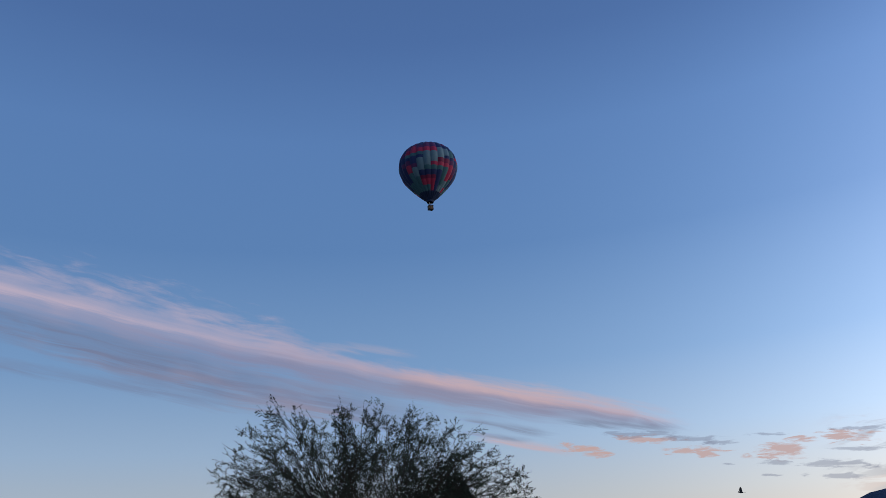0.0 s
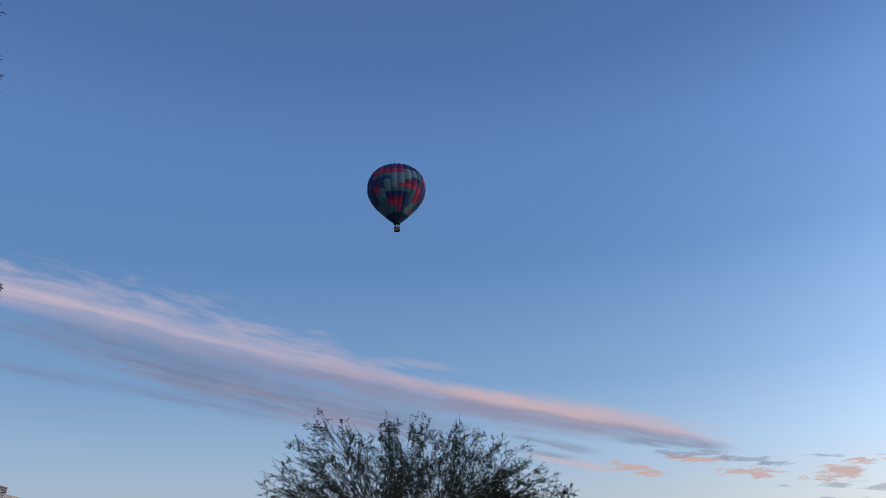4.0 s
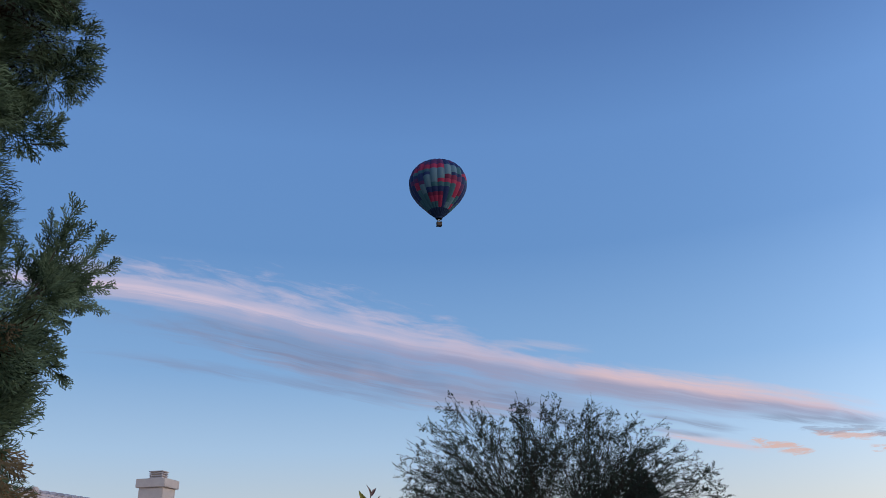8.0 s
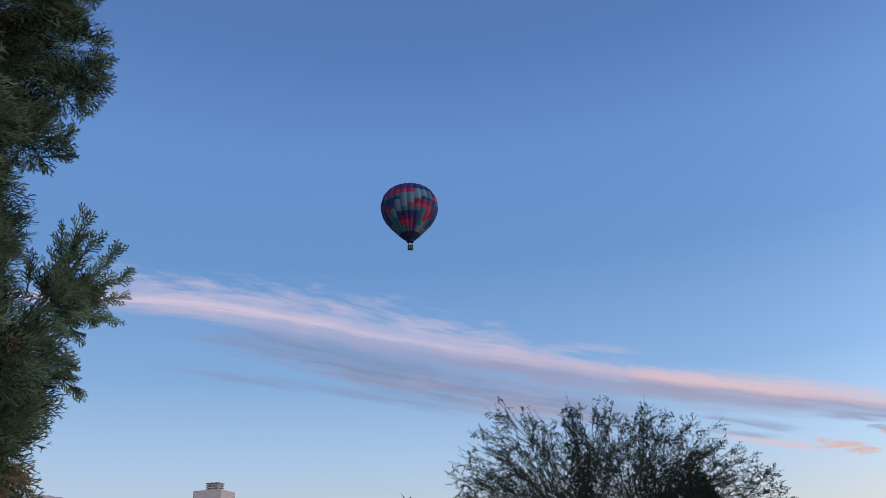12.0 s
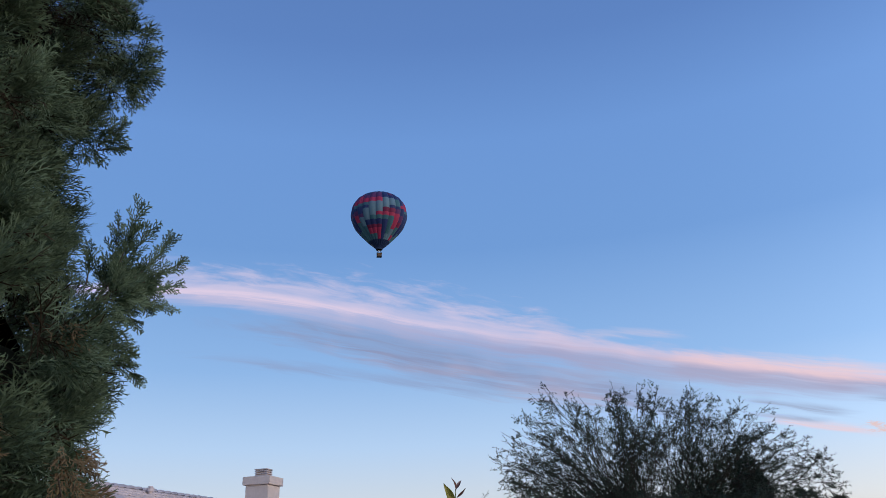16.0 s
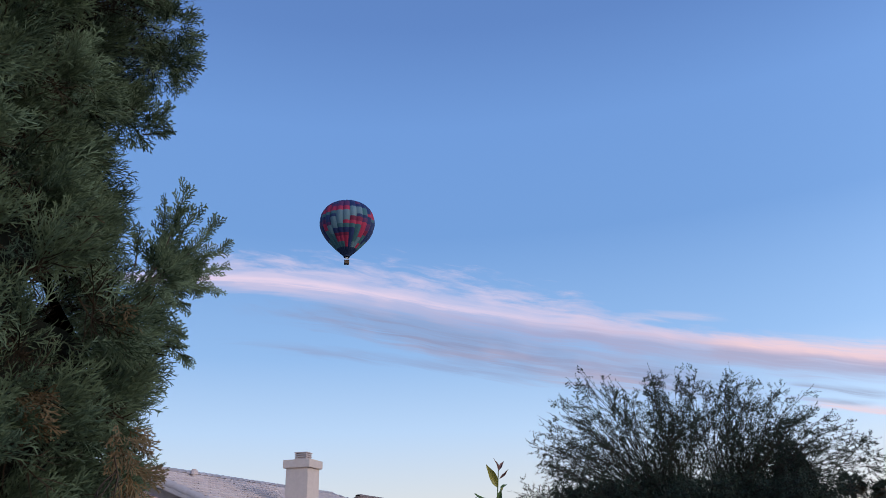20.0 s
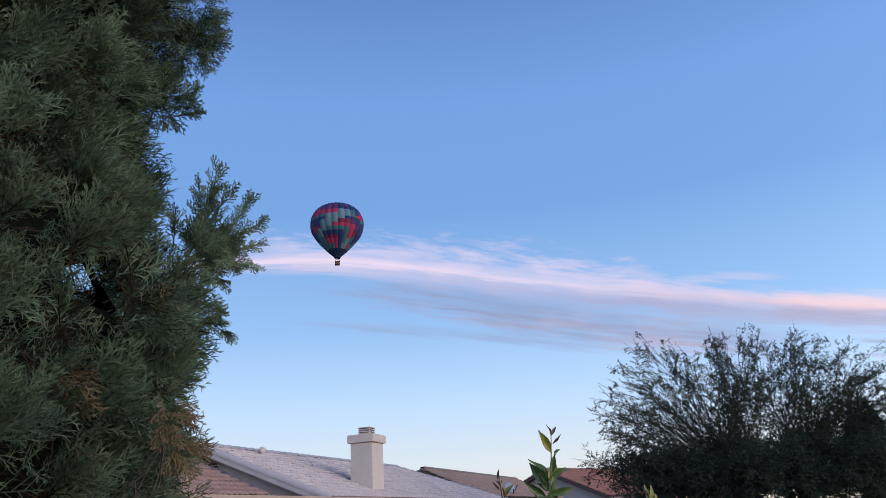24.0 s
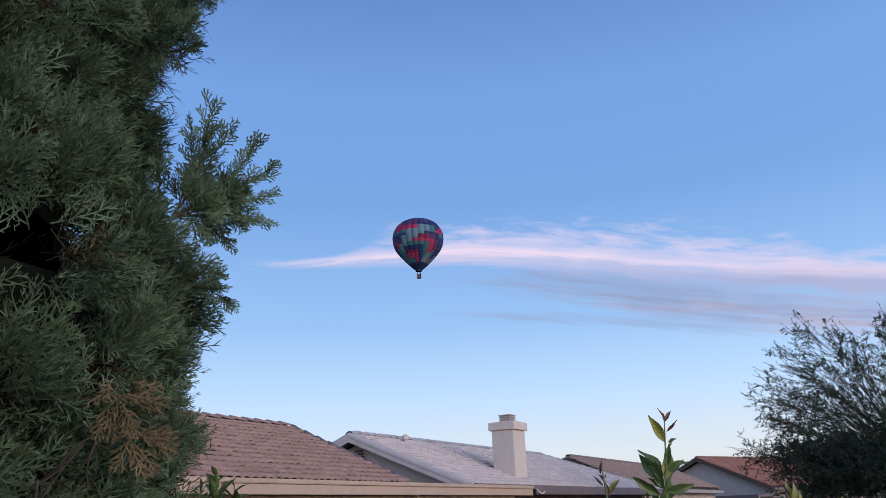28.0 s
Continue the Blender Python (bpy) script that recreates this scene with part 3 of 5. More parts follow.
def make_terracotta_house():
    h = thing("terracotta_roof_house", "single-storey house with a terracotta tile gable roof", "house", at=house_at(-6.63, 17.4))
    run, drop, length = 3.35, 0.425, 11.0
    part("wall", prism([(-run + 0.55, -0.35, 0), (run - 0.55, -0.35, 0), (run - 0.55, -0.35, 3.81 - drop * (run - 0.55) - 0.12), (0, -0.35, 3.69), (-run + 0.55, -0.35, 3.81 - drop * (run - 0.55) - 0.12)], length - 0.7, (0, -1, 0)), "stucco_tan", h)
    for s in (1, -1):
        part("roof_deck", prism([(0, 0, 3.71), (s * run, 0, 3.71 - drop * run), (s * run, 0, 3.79 - drop * run), (0, 0, 3.79)], length, (0, -1, 0)), "underlay", h)
    part("barge_board", prism([(0.02, 0.002, 3.61), (run, 0.002, 3.61 - drop * run), (run, 0.002, 3.78 - drop * run), (0.02, 0.002, 3.78)], 0.03, (0, 1, 0)), "trim_tan", h)
    slope = (1, 0, -drop)
    slope_tiles(h, "tile_terracotta", "tile_terracotta_far", (0.06, -length, 3.795), (0, 1, 0), slope, length, run * 1.09, 0.172, 0.245, lambda c, r: -c)
    slope_tiles(h, "tile_terracotta", "tile_terracotta_far", (-0.06, -length, 3.795), (0, 1, 0), (-1, 0, -drop), length, run * 1.08, 0.43, 0.66, lambda c, r: 999 + c)
    part("ridge_bed", box_bm(-0.12, 0.12, -length, 0.03, 3.74, 3.85, bevel=0.03), "tile_terracotta", h)
    ridge_caps(h, "tile_terracotta", (0, 0.05, 3.84), (0, -length, 3.84), 0.26, 0.36)
    ridge_caps(h, "tile_terracotta", (run * 0.93, 0.0, 3.82 - drop * run * 0.93), (0, 0.0, 3.84), 0.20, 0.36)


def make_white_house():
    """The white-tiled house with the chimney."""
    h = thing("white_roof_house", "pale stucco house with a whitewashed tile roof", "house", at=house_at(-6.47, 21.07))
    run, drop, length, top = 3.7, 0.402, 12.6, 3.955
    eave = top - drop * run
    # the deep shade under the eaves is put into the wall's brown
    part("wall", box_bm(-run + 0.45, run - 0.45, 0.45, length + 2.6, 0, eave - 0.12), "brown_trim_shade", h, "wall under the eaves, coloured brown for the shade there")
    part("gable_wall", prism([(-run + 0.45, 0.45, eave - 0.118), (run - 0.45, 0.45, eave - 0.118), (run - 0.45, 0.45, eave + 0.1), (0, 0.45, top - 0.16), (-run + 0.45, 0.45, eave + 0.1)], 0.2, (0, 1, 0)), "stucco_grey", h)
    for z in (0, 1, 2, 3):
        part("gable_vent_slat", box_bm(-0.22 + z * 0.03, 0.22 - z * 0.03, 0.41, 0.445, top - 0.62 + z * 0.075, top - 0.575 + z * 0.075), "wicker", h)
    for s in (1, -1):
        part("roof_deck", prism([(0, 0, top - 0.09), (s * run, 0, eave - 0.09), (s * run, 0, eave - 0.01), (0, 0, top - 0.01)], length, (0, 1, 0)), "underlay", h)
        part("barge_board", prism([(0, -0.005, top - 0.16), (s * run, -0.005, eave - 0.16), (s * run, -0.005, eave - 0.02), (0, -0.005, top - 0.02)], 0.05, (0, -1, 0)), "mortar", h)
        # rounded mortar-bedded rake tiles that lap one another
        steps = 9
        for k in range(steps):
            a, b = Vector((s * run, 0.03, eave + 0.0)), Vector((0, 0.03, top + 0.0))
            v, f = tubes([(np.array([a.lerp(b, k / steps), a.lerp(b, (k + 1.06) / steps)]), 0.105, 0.092)], 12)
            part("rake_tile", mesh_np("rake_tile", v, f), "mortar", h, smooth=True)
    e = run
    part("hip_deck", prism([(0, length, top - 0.01), (e, length + e, eave - 0.01), (-e, length + e, eave - 0.01)], 0.08, (0, 0, -1)), "underlay", h)
    for s in (1, -1):
        part("hip_deck", prism([(0, length, top - 0.01), (s * e, length, eave - 0.01), (s * e, length + e, eave - 0.01)], 0.08, (0, 0, -1)), "underlay", h)
    slope_tiles(h, "tile_white", "tile_white_far", (0.05, 0.1, top), (0, 1, 0), (1, 0, -drop), length + e, run * 1.085, 0.19, 0.26, lambda c, r: c, trim=lambda a, d: a < length + d / 1.1)
    slope_tiles(h, "tile_white", "tile_white_far", (-0.05, 0.1, top), (0, 1, 0), (-1, 0, -drop), length, run * 1.10, 0.44, 0.67, lambda c, r: 999)
    part("ridge_bed", box_bm(-0.13, 0.13, 0.02, length, top - 0.05, top + 0.07, bevel=0.03), "mortar", h, "pale mortar bed under the ridge tiles")
    ridge_caps(h, "tile_white", (0, 0, top + 0.05), (0, length, top + 0.05), 0.27, 0.36)
    ridge_caps(h, "tile_white", (e, length + e, eave + 0.05), (0, length, top + 0.05), 0.24, 0.36)
    part("gutter", box_bm(run - 0.02, run + 0.10, 0.0, length + e, eave - 0.16, eave + 0.085, bevel=0.02), "trim_mauve", h, "mauve-grey painted gutter")
    part("gutter", box_bm(-e, run + 0.10, length + e, length + e + 0.12, eave - 0.16, eave + 0.085, bevel=0.02), "trim_mauve", h)
    pipe = part("vent_pipe", from_cone(0.06, 0.06, 0.44), "tile_white", h, "short pale roof vent pipe", at=Matrix.Translation((0.42, 2.1, top - 0.30)))
    part("vent_cap", from_cone(0.10, 0.10, 0.10), "tile_white", pipe, at=Matrix.Translation((0, 0, 0.30)))
    # chimney on the garden slope
    x0, x1, y0, y1, z0 = 2.51, 3.19, 3.46, 4.26, 2.3
    ch = part("chimney", box_bm(x0, x1, y0, y1, z0, 4.11, bevel=0.012), "stucco_pink", h, "square pale stucco chimney stack")
    part("chimney_cap", box_bm(x0 - 0.07, x1 + 0.07, y0 - 0.07, y1 + 0.07, 4.112, 4.34, bevel=0.012), "stucco_pink", ch)
    cx, cy = (x0 + x1) / 2, (y0 + y1) / 2
    part("flue_core", box_bm(cx - 0.13, cx + 0.13, cy - 0.13, cy + 0.13, 4.342, 4.54), "stucco_pink", ch)
    for k in range(3):
        part("flue_louvre", box_bm(cx - 0.19, cx + 0.19, cy - 0.19, cy + 0.19, 4.365 + k * 0.062, 4.395 + k * 0.062, bevel=0.006), "mortar", ch)
    for dx in (-0.17, 0.13):
        for dy in (-0.17, 0.13):
            part("flue_post", box_bm(cx + dx, cx + dx + 0.04, cy + dy, cy + dy + 0.04, 4.341, 4.54), "mortar", ch)
    part("flue_lid", box_bm(cx - 0.2, cx + 0.2, cy - 0.2, cy + 0.2, 4.542, 4.57, bevel=0.008), "mortar", ch)
    part("flashing", box_bm(x0 - 0.12, x0 - 0.002, y0 - 0.05, y1 + 0.05, 2.93, 3.04), "mortar", ch)


def from_cone(r0, r1, tall, sides=14):
    bm = bmesh.new()
    bmesh.ops.create_cone(bm, cap_ends=True, segments=sides, radius1=r0, radius2=r1, depth=tall, matrix=Matrix.Translation((0, 0, tall / 2)))
    return bm


def far_house(name, label, at, run, drop, length, top, wall, tile, trim, windows=()):
    h = thing(name, label, "house", "houses along the street", at=at)
    eave = top - drop * run
    part("wall", prism([(-run + 0.4, 0.4, 0), (run - 0.4, 0.4, 0), (run - 0.4, 0.4, eave), (0, 0.4, top - 0.2), (-run + 0.4, 0.4, eave)], length - 0.8, (0, 1, 0)), wall, h)
    for s in (1, -1):
        part("roof_deck", prism([(0, 0, top - 0.1), (s * run, 0, eave - 0.1), (s * run, 0, eave), (0, 0, top)], length, (0, 1, 0)), "underlay", h)
        part("barge_board", prism([(0, -0.004, top - 0.22), (s * run, -0.004, eave - 0.22), (s * run, -0.004, eave), (0, -0.004, top)], 0.05, (0, -1, 0)), "brown_trim_shade", h)
        slope_tiles_joined(h, tile, (s * 0.02, 0, top + 0.01), (0, 1, 0), (s, 0, -drop), length, run * 1.06)
    part("ridge_bed", box_bm(-0.14, 0.14, 0.0, length, top - 0.04, top + 0.08, bevel=0.03), tile, h)
    ridge_caps(h, tile, (0, -0.02, top + 0.06), (0, length, top + 0.06), 0.28, 0.42)
    part("fascia", box_bm(run - 0.01, run + 0.08, -0.05, length, eave - 0.20, eave - 0.02, bevel=0.015), trim, h)
    for y, z, wide, tall in windows:
        window(h, Matrix.Translation((run - 0.4, y, z)), wide, tall)
    return h


def slope_tiles_joined(parent, mat, origin, across, down, wide_total, deep_total, wide=0.3, long=0.36):
    across, down = Vector(across).normalized(), Vector(down).normalized()
    up = across.cross(down)
    up = -up if up.z < 0 else up
    me = tile_mesh("course_tile", wide, long * 1.12)
    tv = np.empty(len(me.vertices) * 3, np.float32)
    me.vertices.foreach_get("co", tv)
    tv = tv.reshape(-1, 3) @ np.array(Matrix((across, down, up)))
    tf = np.array([p.vertices[:] for p in me.polygons])
    v, f = [], []
    for r in range(int(deep_total / long)):
        for c in range(int(wide_total / wide)):
            v.append(tv + np.array(Vector(origin) + across * ((c + 0.5) * wide) + down * (r * long)))
            f.append(tf + len(tv) * len(f))
    tagged(part("roof_tiles", mesh_np("roof_tiles", np.concatenate(v), np.concatenate(f)), mat, parent), kind="stuff")


make_annex()
make_terracotta_house()
make_white_house()
far_house("brown_roof_house", "pale stucco house with a brown tile roof", house_at(-1.5, 37.0), 3.1, 0.46, 17.0, 4.10, "stucco_grey", "tile_brown", "trim_pink", [(3.0, 1.0, 1.6, 1.1), (8.0, 1.0, 1.6, 1.1), (13.0, 0.9, 1.4, 1.2)])
house_d = far_house("red_roof_house", "pale stucco house with a red tile gable roof", house_at(6.3, 58.5) @ Matrix.Rotation(radians(-24), 4, "Z"), 5.5, 0.40, 14.0, 4.95, "stucco_grey", "tile_red", "trim_mauve", [(4.0, 1.0, 1.6, 1.1)])


def make_gable_porch(h):
    """A low porch across the gable end, with posts and pale panels behind it."""
    roof = part("porch_roof", box_bm(-5.4, 5.4, -1.7, 0.39, 2.20, 2.34, bevel=0.02), "trim_mauve", h, "low flat porch roof with a mauve edge")
    part("porch_fascia", box_bm(-5.46, 5.46, -1.76, -1.702, 2.06, 2.36, bevel=0.012), "trim_mauve", roof)
    for x in (-5.2, -2.2, 1.4, 5.2):
        part("porch_post", box_bm(x - 0.14, x + 0.14, -1.68, -1.40, -0.03, 2.198, bevel=0.02), "stucco_pink", h)
    for x in (-3.7, -0.4, 3.2):
        window(h, Matrix.Translation((x, 0.398, 1.0)) @ Matrix.Rotation(radians(-90), 4, "Z"), 1.5, 1.1)


make_gable_porch(house_d)


# ---- desert tree behind the houses ----
CROWN_LEAN = [-95, -78, -66, -58, -48, -36, -28, -16, -6, 3, 11, 25, 40, 56, 70, 80, 95]
CROWN_REACH = [4.2, 5.0, 5.5, 6.05, 6.3, 6.35, 6.4, 6.1, 6.05, 5.75, 6.05, 6.2, 6.3, 6.3, 6.3, 5.9, 4.5]


# where the longest boughs end, across and up from the foot
BOUGHS = [(-5.38, 5.67), (-4.77, 6.21), (-3.9, 6.98), (-3.4, 7.4), (-3.2, 7.75), (-2.3, 7.1), (-1.06, 7.42), (-0.6, 7.4), (0.0, 7.36), (0.55, 7.25), (1.25, 6.9), (1.8, 7.4), (2.4, 7.1), (3.2, 6.6), (3.95, 6.5), (4.6, 6.05), (5.04, 5.64),
          (5.5, 5.0), (6.13, 4.8), (6.3, 4.2), (-5.25, 4.85), (-4.85, 4.3), (-5.0, 5.2), (-6.0, 3.55), (-5.4, 3.2)]


def make_desert_tree():
    rng = np.random.default_rng(11)
    base = np.array([9.9, 25.9, 0.0])
    tree = thing("desert_tree", "spreading desert tree with fine dark leaves and many thin rising branches", "tree", at=Matrix.Translation(base))
    reach = lambda lean: float(np.interp(math.degrees(lean), CROWN_LEAN, CROWN_REACH))
    forks = [np.array([-0.88, -0.2, 1.65]), np.array([0.88, 0.2, 1.65])]
    trunks, limbs, wood, twigs, tips = [], [], [], [], []
    for foot, deep, end in ((-0.5, -0.1, (-1.35, -0.3, 1.95)), (-0.32, 0.1, (-0.55, 0.2, 2.1)), (0.0, -0.1, (0.45, -0.2, 2.1)), (0.12, 0.1, (1.2, 0.3, 1.95))):
        trunks.append((bend((foot, deep, -0.05), (foot, deep, 1.0), end, 9), 0.25, 0.15))

    def grow(fork, lean, depth, share, thick, store, count, leafy, rim=(0.78, 0.96)):
        """One long limb that leaves the fork low and bends up, with branchlets and twigs on it."""
        far = reach(lean) * share * math.sqrt(max(0.3, 1 - 0.28 * depth * depth))
        d = unit([math.sin(lean), depth, math.cos(lean)])
        end = fork + d * far
        ctrl = fork + unit([math.sin(lean) * 0.82, depth * 0.75, math.cos(lean) + 0.32]) * far * rng.uniform(0.5, 0.62)
        path = bend(fork, ctrl, end, 15)
        stray = np.cumsum(rng.normal(0, 0.075, (14, 3)), 0) * [1, 1, 0.6]
        path[1:] += stray - stray[-1] * np.linspace(1 / 14, 1, 14)[:, None] ** 2
        store.append((path, thick * 0.62, 0.004))
        for _ in range(count):
            t = rng.uniform(0.18, 0.97)
            i = min(13, int(t * 14))
            p = path[i]
            along = unit(path[i + 1] - path[i])
            length = rng.uniform(0.4, 1.5) * (1.15 - 0.55 * t)
            q = p + unit(along * 1.2 + unit(rng.normal(0, 1, 3)) * [0.95, 0.95, 0.6]) * length
            room = np.linalg.norm(q - fork)
            ln = math.atan2(q[0] - fork[0], q[2] - fork[2])
            most = reach(ln) * rng.uniform(*rim)
            if room > most:
                q = fork + (q - fork) * most / room
            sub = bend(p, (p + q) / 2 + along * 0.12 * length + rng.normal(0, 0.05, 3), q, 6)
            twigs.append((sub, 0.0075, 0.003))
            for s in (1, 2, 3, 4, 5, 5):
                d3 = unit(unit(q - p) * 0.75 + rng.normal(0, 0.6, 3) * [1, 1, 0.7])
                e = sub[s] + d3 * rng.uniform(0.10, 0.30)
                tips.append((sub[s], e, leafy * (0.5 if t < 0.62 else 1.2)))
        tips.append((path[-2], path[-1] + unit(path[-1] - path[-2]) * 0.15, leafy))

    for lobe, lean0, lean1, count in ((0, -90, 16, 46), (1, -10, 88, 44)):
        fork = forks[lobe]
        for k in range(count):
            lean = math.radians(lean0 + (lean1 - lean0) * (k + 0.5) / count + rng.uniform(-3, 3))
            grow(fork, lean, rng.uniform(-0.6, 0.6), rng.uniform(0.70, 0.88), rng.uniform(0.022, 0.042), limbs if k % 2 else wood, 19, 1.0)
        for k in range(15):
            lean = math.radians(rng.uniform(lean0, lean1))
            grow(fork, lean, rng.uniform(-1.0, 1.0), rng.uniform(0.45, 0.75), 0.022, wood, 12, 1.0)
    # the longest boughs, which stand out from the crown's edge
    for x, z in BOUGHS:
        fork = np.array([-0.88 if x < 0.3 else 0.88, 0, 1.65])
        lean = math.atan2(x - fork[0], z - fork[2])
        for k in range(2):
            grow(fork, lean + rng.uniform(-0.03, 0.03) * k, rng.uniform(-0.25, 0.25), (1 - 0.06 * k) * math.hypot(x - fork[0], z - fork[2]) / reach(lean), 0.034, limbs, 15, 1.0, (0.86, 1.03))
    # drooping skirt low on the crown
    for _ in range(620):
        a = rng.uniform(0, 2 * math.pi)
        r = rng.uniform(0.05, 1.0) ** 0.6
        p = np.array([(5.1 if math.cos(a) < 0 else 5.5) * r * math.cos(a), 3.6 * r * math.sin(a), rng.uniform(1.9, 3.7) - 0.2 * r])
        root = np.array([p[0] * 0.4, p[1] * 0.4, 2.2])
        sub = bend(root, (p + root) / 2 + [0, 0, 0.5], p, 8)
        twigs.append((sub, 0.018, 0.005))
        for s in (2, 3, 4, 5, 6, 7):
            for _ in range(4):
                tips.append((sub[s], sub[s] + unit(rng.normal(0, 1, 3) + unit(p - root)) * rng.uniform(0.2, 0.6), 1.8))
    # one low bough that reaches out towards the houses
    for k in range(9):
        p = np.array([-5.85 + rng.uniform(0, 1.5), rng.uniform(-0.8, 0.5), rng.uniform(2.75, 3.4)])
        root = np.array([-1.2, 0, 2.0])
        sub = bend(root, (p + root) / 2 + [0, 0, -0.1], p, 9)
        twigs.append((sub, 0.022, 0.005))
        for s in range(3, 9):
            for _ in range(4):
                tips.append((sub[s], sub[s] + unit(rng.normal(0, 1, 3) + [-0.8, 0, 0.15]) * rng.uniform(0.15, 0.4), 1.0))
    for path in trunks:
        v, f = tubes([path], 10)
        part("trunk", mesh_np("trunk", v, f), "mesquite_bark", tree, smooth=True)
    for path in limbs:
        v, f = tubes([path], 6)
        part("limb", mesh_np("limb", v, f), "mesquite_bark", tree, smooth=True)
    v, f = tubes(wood, 5)
    tagged(part("limb_wood", mesh_np("limb_wood", v, f), "mesquite_bark", tree), kind="stuff")
    v, f = tubes(twigs + [(np.stack([a, b]), 0.005, 0.003) for a, b, _ in tips], 3)
    tagged(part("brushwood", mesh_np("brushwood", v, f), "mesquite_bark", tree), kind="stuff")
    # leaves: narrow blades in pairs along each twig
    per = np.array([5 if k[2] < 0.9 else 7 if k[2] < 1.5 else 8 for k in tips])
    a, b = (np.repeat(np.array([k[i] for k in tips]), per, 0) for i in (0, 1))
    n = len(a)
    t = np.concatenate([np.arange(k) / k * 0.95 + 0.15 for k in per])[:, None]
    ahead = unit(b - a)
    side = unit(np.cross(ahead, np.repeat(rng.normal(0, 1, (len(tips), 3)), per, 0))) * np.where(np.arange(n) % 2, 1, -1)[:, None]
    d = unit(ahead * 0.6 + side * 0.85 + rng.normal(0, 0.35, (n, 3)))
    at = a * (1 - t) + b * t
    wide = unit(np.cross(d, rng.normal(0, 1, (n, 3))))
    size = rng.uniform(0.045, 0.092, n)[:, None] * np.repeat([1.2 if k[2] > 1.5 else 1.0 for k in tips], per)[:, None]
    leaf = np.stack([at, at + d * size * 0.5 + wide * size * 0.22, at + d * size, at + d * size * 0.5 - wide * size * 0.22], 1).reshape(-1, 3)
    tagged(part("crown", mesh_np("crown", leaf, np.arange(n * 4).reshape(-1, 4)), "mesquite_leaf", tree, "thin feathery dark green foliage"), kind="stuff")


def leafy_mass(name, label, at, wide, tall, low, count, size, mat, seed, shape=1.0):
    """A dense small-leaved tree: trunk, limbs and a crown of many blades with an uneven outline."""
    rng = np.random.default_rng(seed)
    t = thing(name, label, "tree", at=Matrix.Translation(at))
    v, f = tubes([(bend((0, 0, -0.05), (0.05, 0, low * 0.6), (0, 0, low + tall * 0.5), 8), 0.16, 0.05)], 8)
    part("trunk", mesh_np("trunk", v, f), "mesquite_bark", t, smooth=True)
    d = unit(rng.normal(0, 1, (count, 3)))
    lump = np.array([noise.noise(Vector(q * 2.6) + Vector((seed, 0, 0))) for q in d])
    r = rng.uniform(0.25, 1.0, count) ** 0.5 * (1 + 0.30 * lump)
    p = d * r[:, None] * [wide / 2, wide / 2, tall / 2] + [0, 0, low + tall / 2]
    p[:, :2] *= (1 - shape * 0.35 * ((p[:, 2:] - low) / tall))
    e = unit(d + rng.normal(0, 0.7, (count, 3)))
    s = unit(np.cross(e, rng.normal(0, 1, (count, 3))))
    z = rng.uniform(0.6, 1.3, count)[:, None] * size
    leaf = np.stack([p, p + e * z * 0.5 + s * z * 0.3, p + e * z, p + e * z * 0.5 - s * z * 0.3], 1).reshape(-1, 3)
    tagged(part("crown", mesh_np("crown", leaf, np.arange(count * 4).reshape(-1, 4)), mat, t), kind="stuff")


def make_palm(at, tall, seed):
    rng = np.random.default_rng(seed)
    t = thing("fan_palm", "fan palm with a dry shaggy skirt below its dark fronds", "palm tree", "palms beyond the tree", at=Matrix.Translation(at))
    v, f = tubes([(bend((0, 0, -0.05), (0.1, 0, tall / 2), (0, 0, tall), 8), 0.22, 0.16)], 10)
    part("trunk", mesh_np("trunk", v, f), "bark", t, smooth=True)
    for k in range(38):
        up = rng.uniform(-0.75, 1.0)
        a = rng.uniform(0, 2 * math.pi)
        d = unit([math.cos(a) * math.sqrt(1 - min(0.95, up * up)), math.sin(a) * math.sqrt(1 - min(0.95, up * up)), up])
        stalk = np.array([0, 0, tall]) + d * 0.35
        verts, faces = [], []
        side = unit(np.cross(d, [0.1, 0.2, 1]))
        nrm = np.cross(side, d)
        for i in range(13):
            b = (i - 6) / 6 * 1.25
            e = d * math.cos(b) + side * math.sin(b) - np.array([0, 0, 0.18 * abs(b)])
            w = np.cross(e, nrm) * 0.05
            k0 = len(verts)
            verts += [stalk, stalk + e * 0.25 + w, stalk + e * rng.uniform(0.35, 0.75) - [0, 0, 0.10], stalk + e * 0.25 - w]
            faces.append((k0, k0 + 1, k0 + 2, k0 + 3))
        frond = part("frond", mesh_np("frond", np.array(verts), np.array(faces)), "palm" if up > -0.3 else "palm_dead", t)
        v, f = tubes([(np.stack([np.array([0, 0, tall]), stalk]), 0.02, 0.012)], 4)
        part("stalk", mesh_np("stalk", v, f), "palm_dead", frond)


make_desert_tree()
leafy_mass("dense_evergreen", "dense dark evergreen standing behind the desert tree", (15.85, 31.0, 0), 1.7, 4.45, 1.0, 14000, 0.12, "evergreen", 3, 0.3)
make_palm((25.9, 44.0, 0), 4.55, 4)
make_palm((28.1, 44.4, 0), 4.15, 6)


def make_garden_wall():
    w = thing("garden_wall", "low pale grey block garden wall beyond the tree", "wall", kind="structure", at=house_at(8.0, 42.0))
    part("wall", box_bm(0, 60, 0, 0.2, 0, 1.30), "block", w)
    part("coping", box_bm(-0.02, 60, -0.03, 0.23, 1.302, 1.38, bevel=0.01), "block", w)


make_garden_wall()


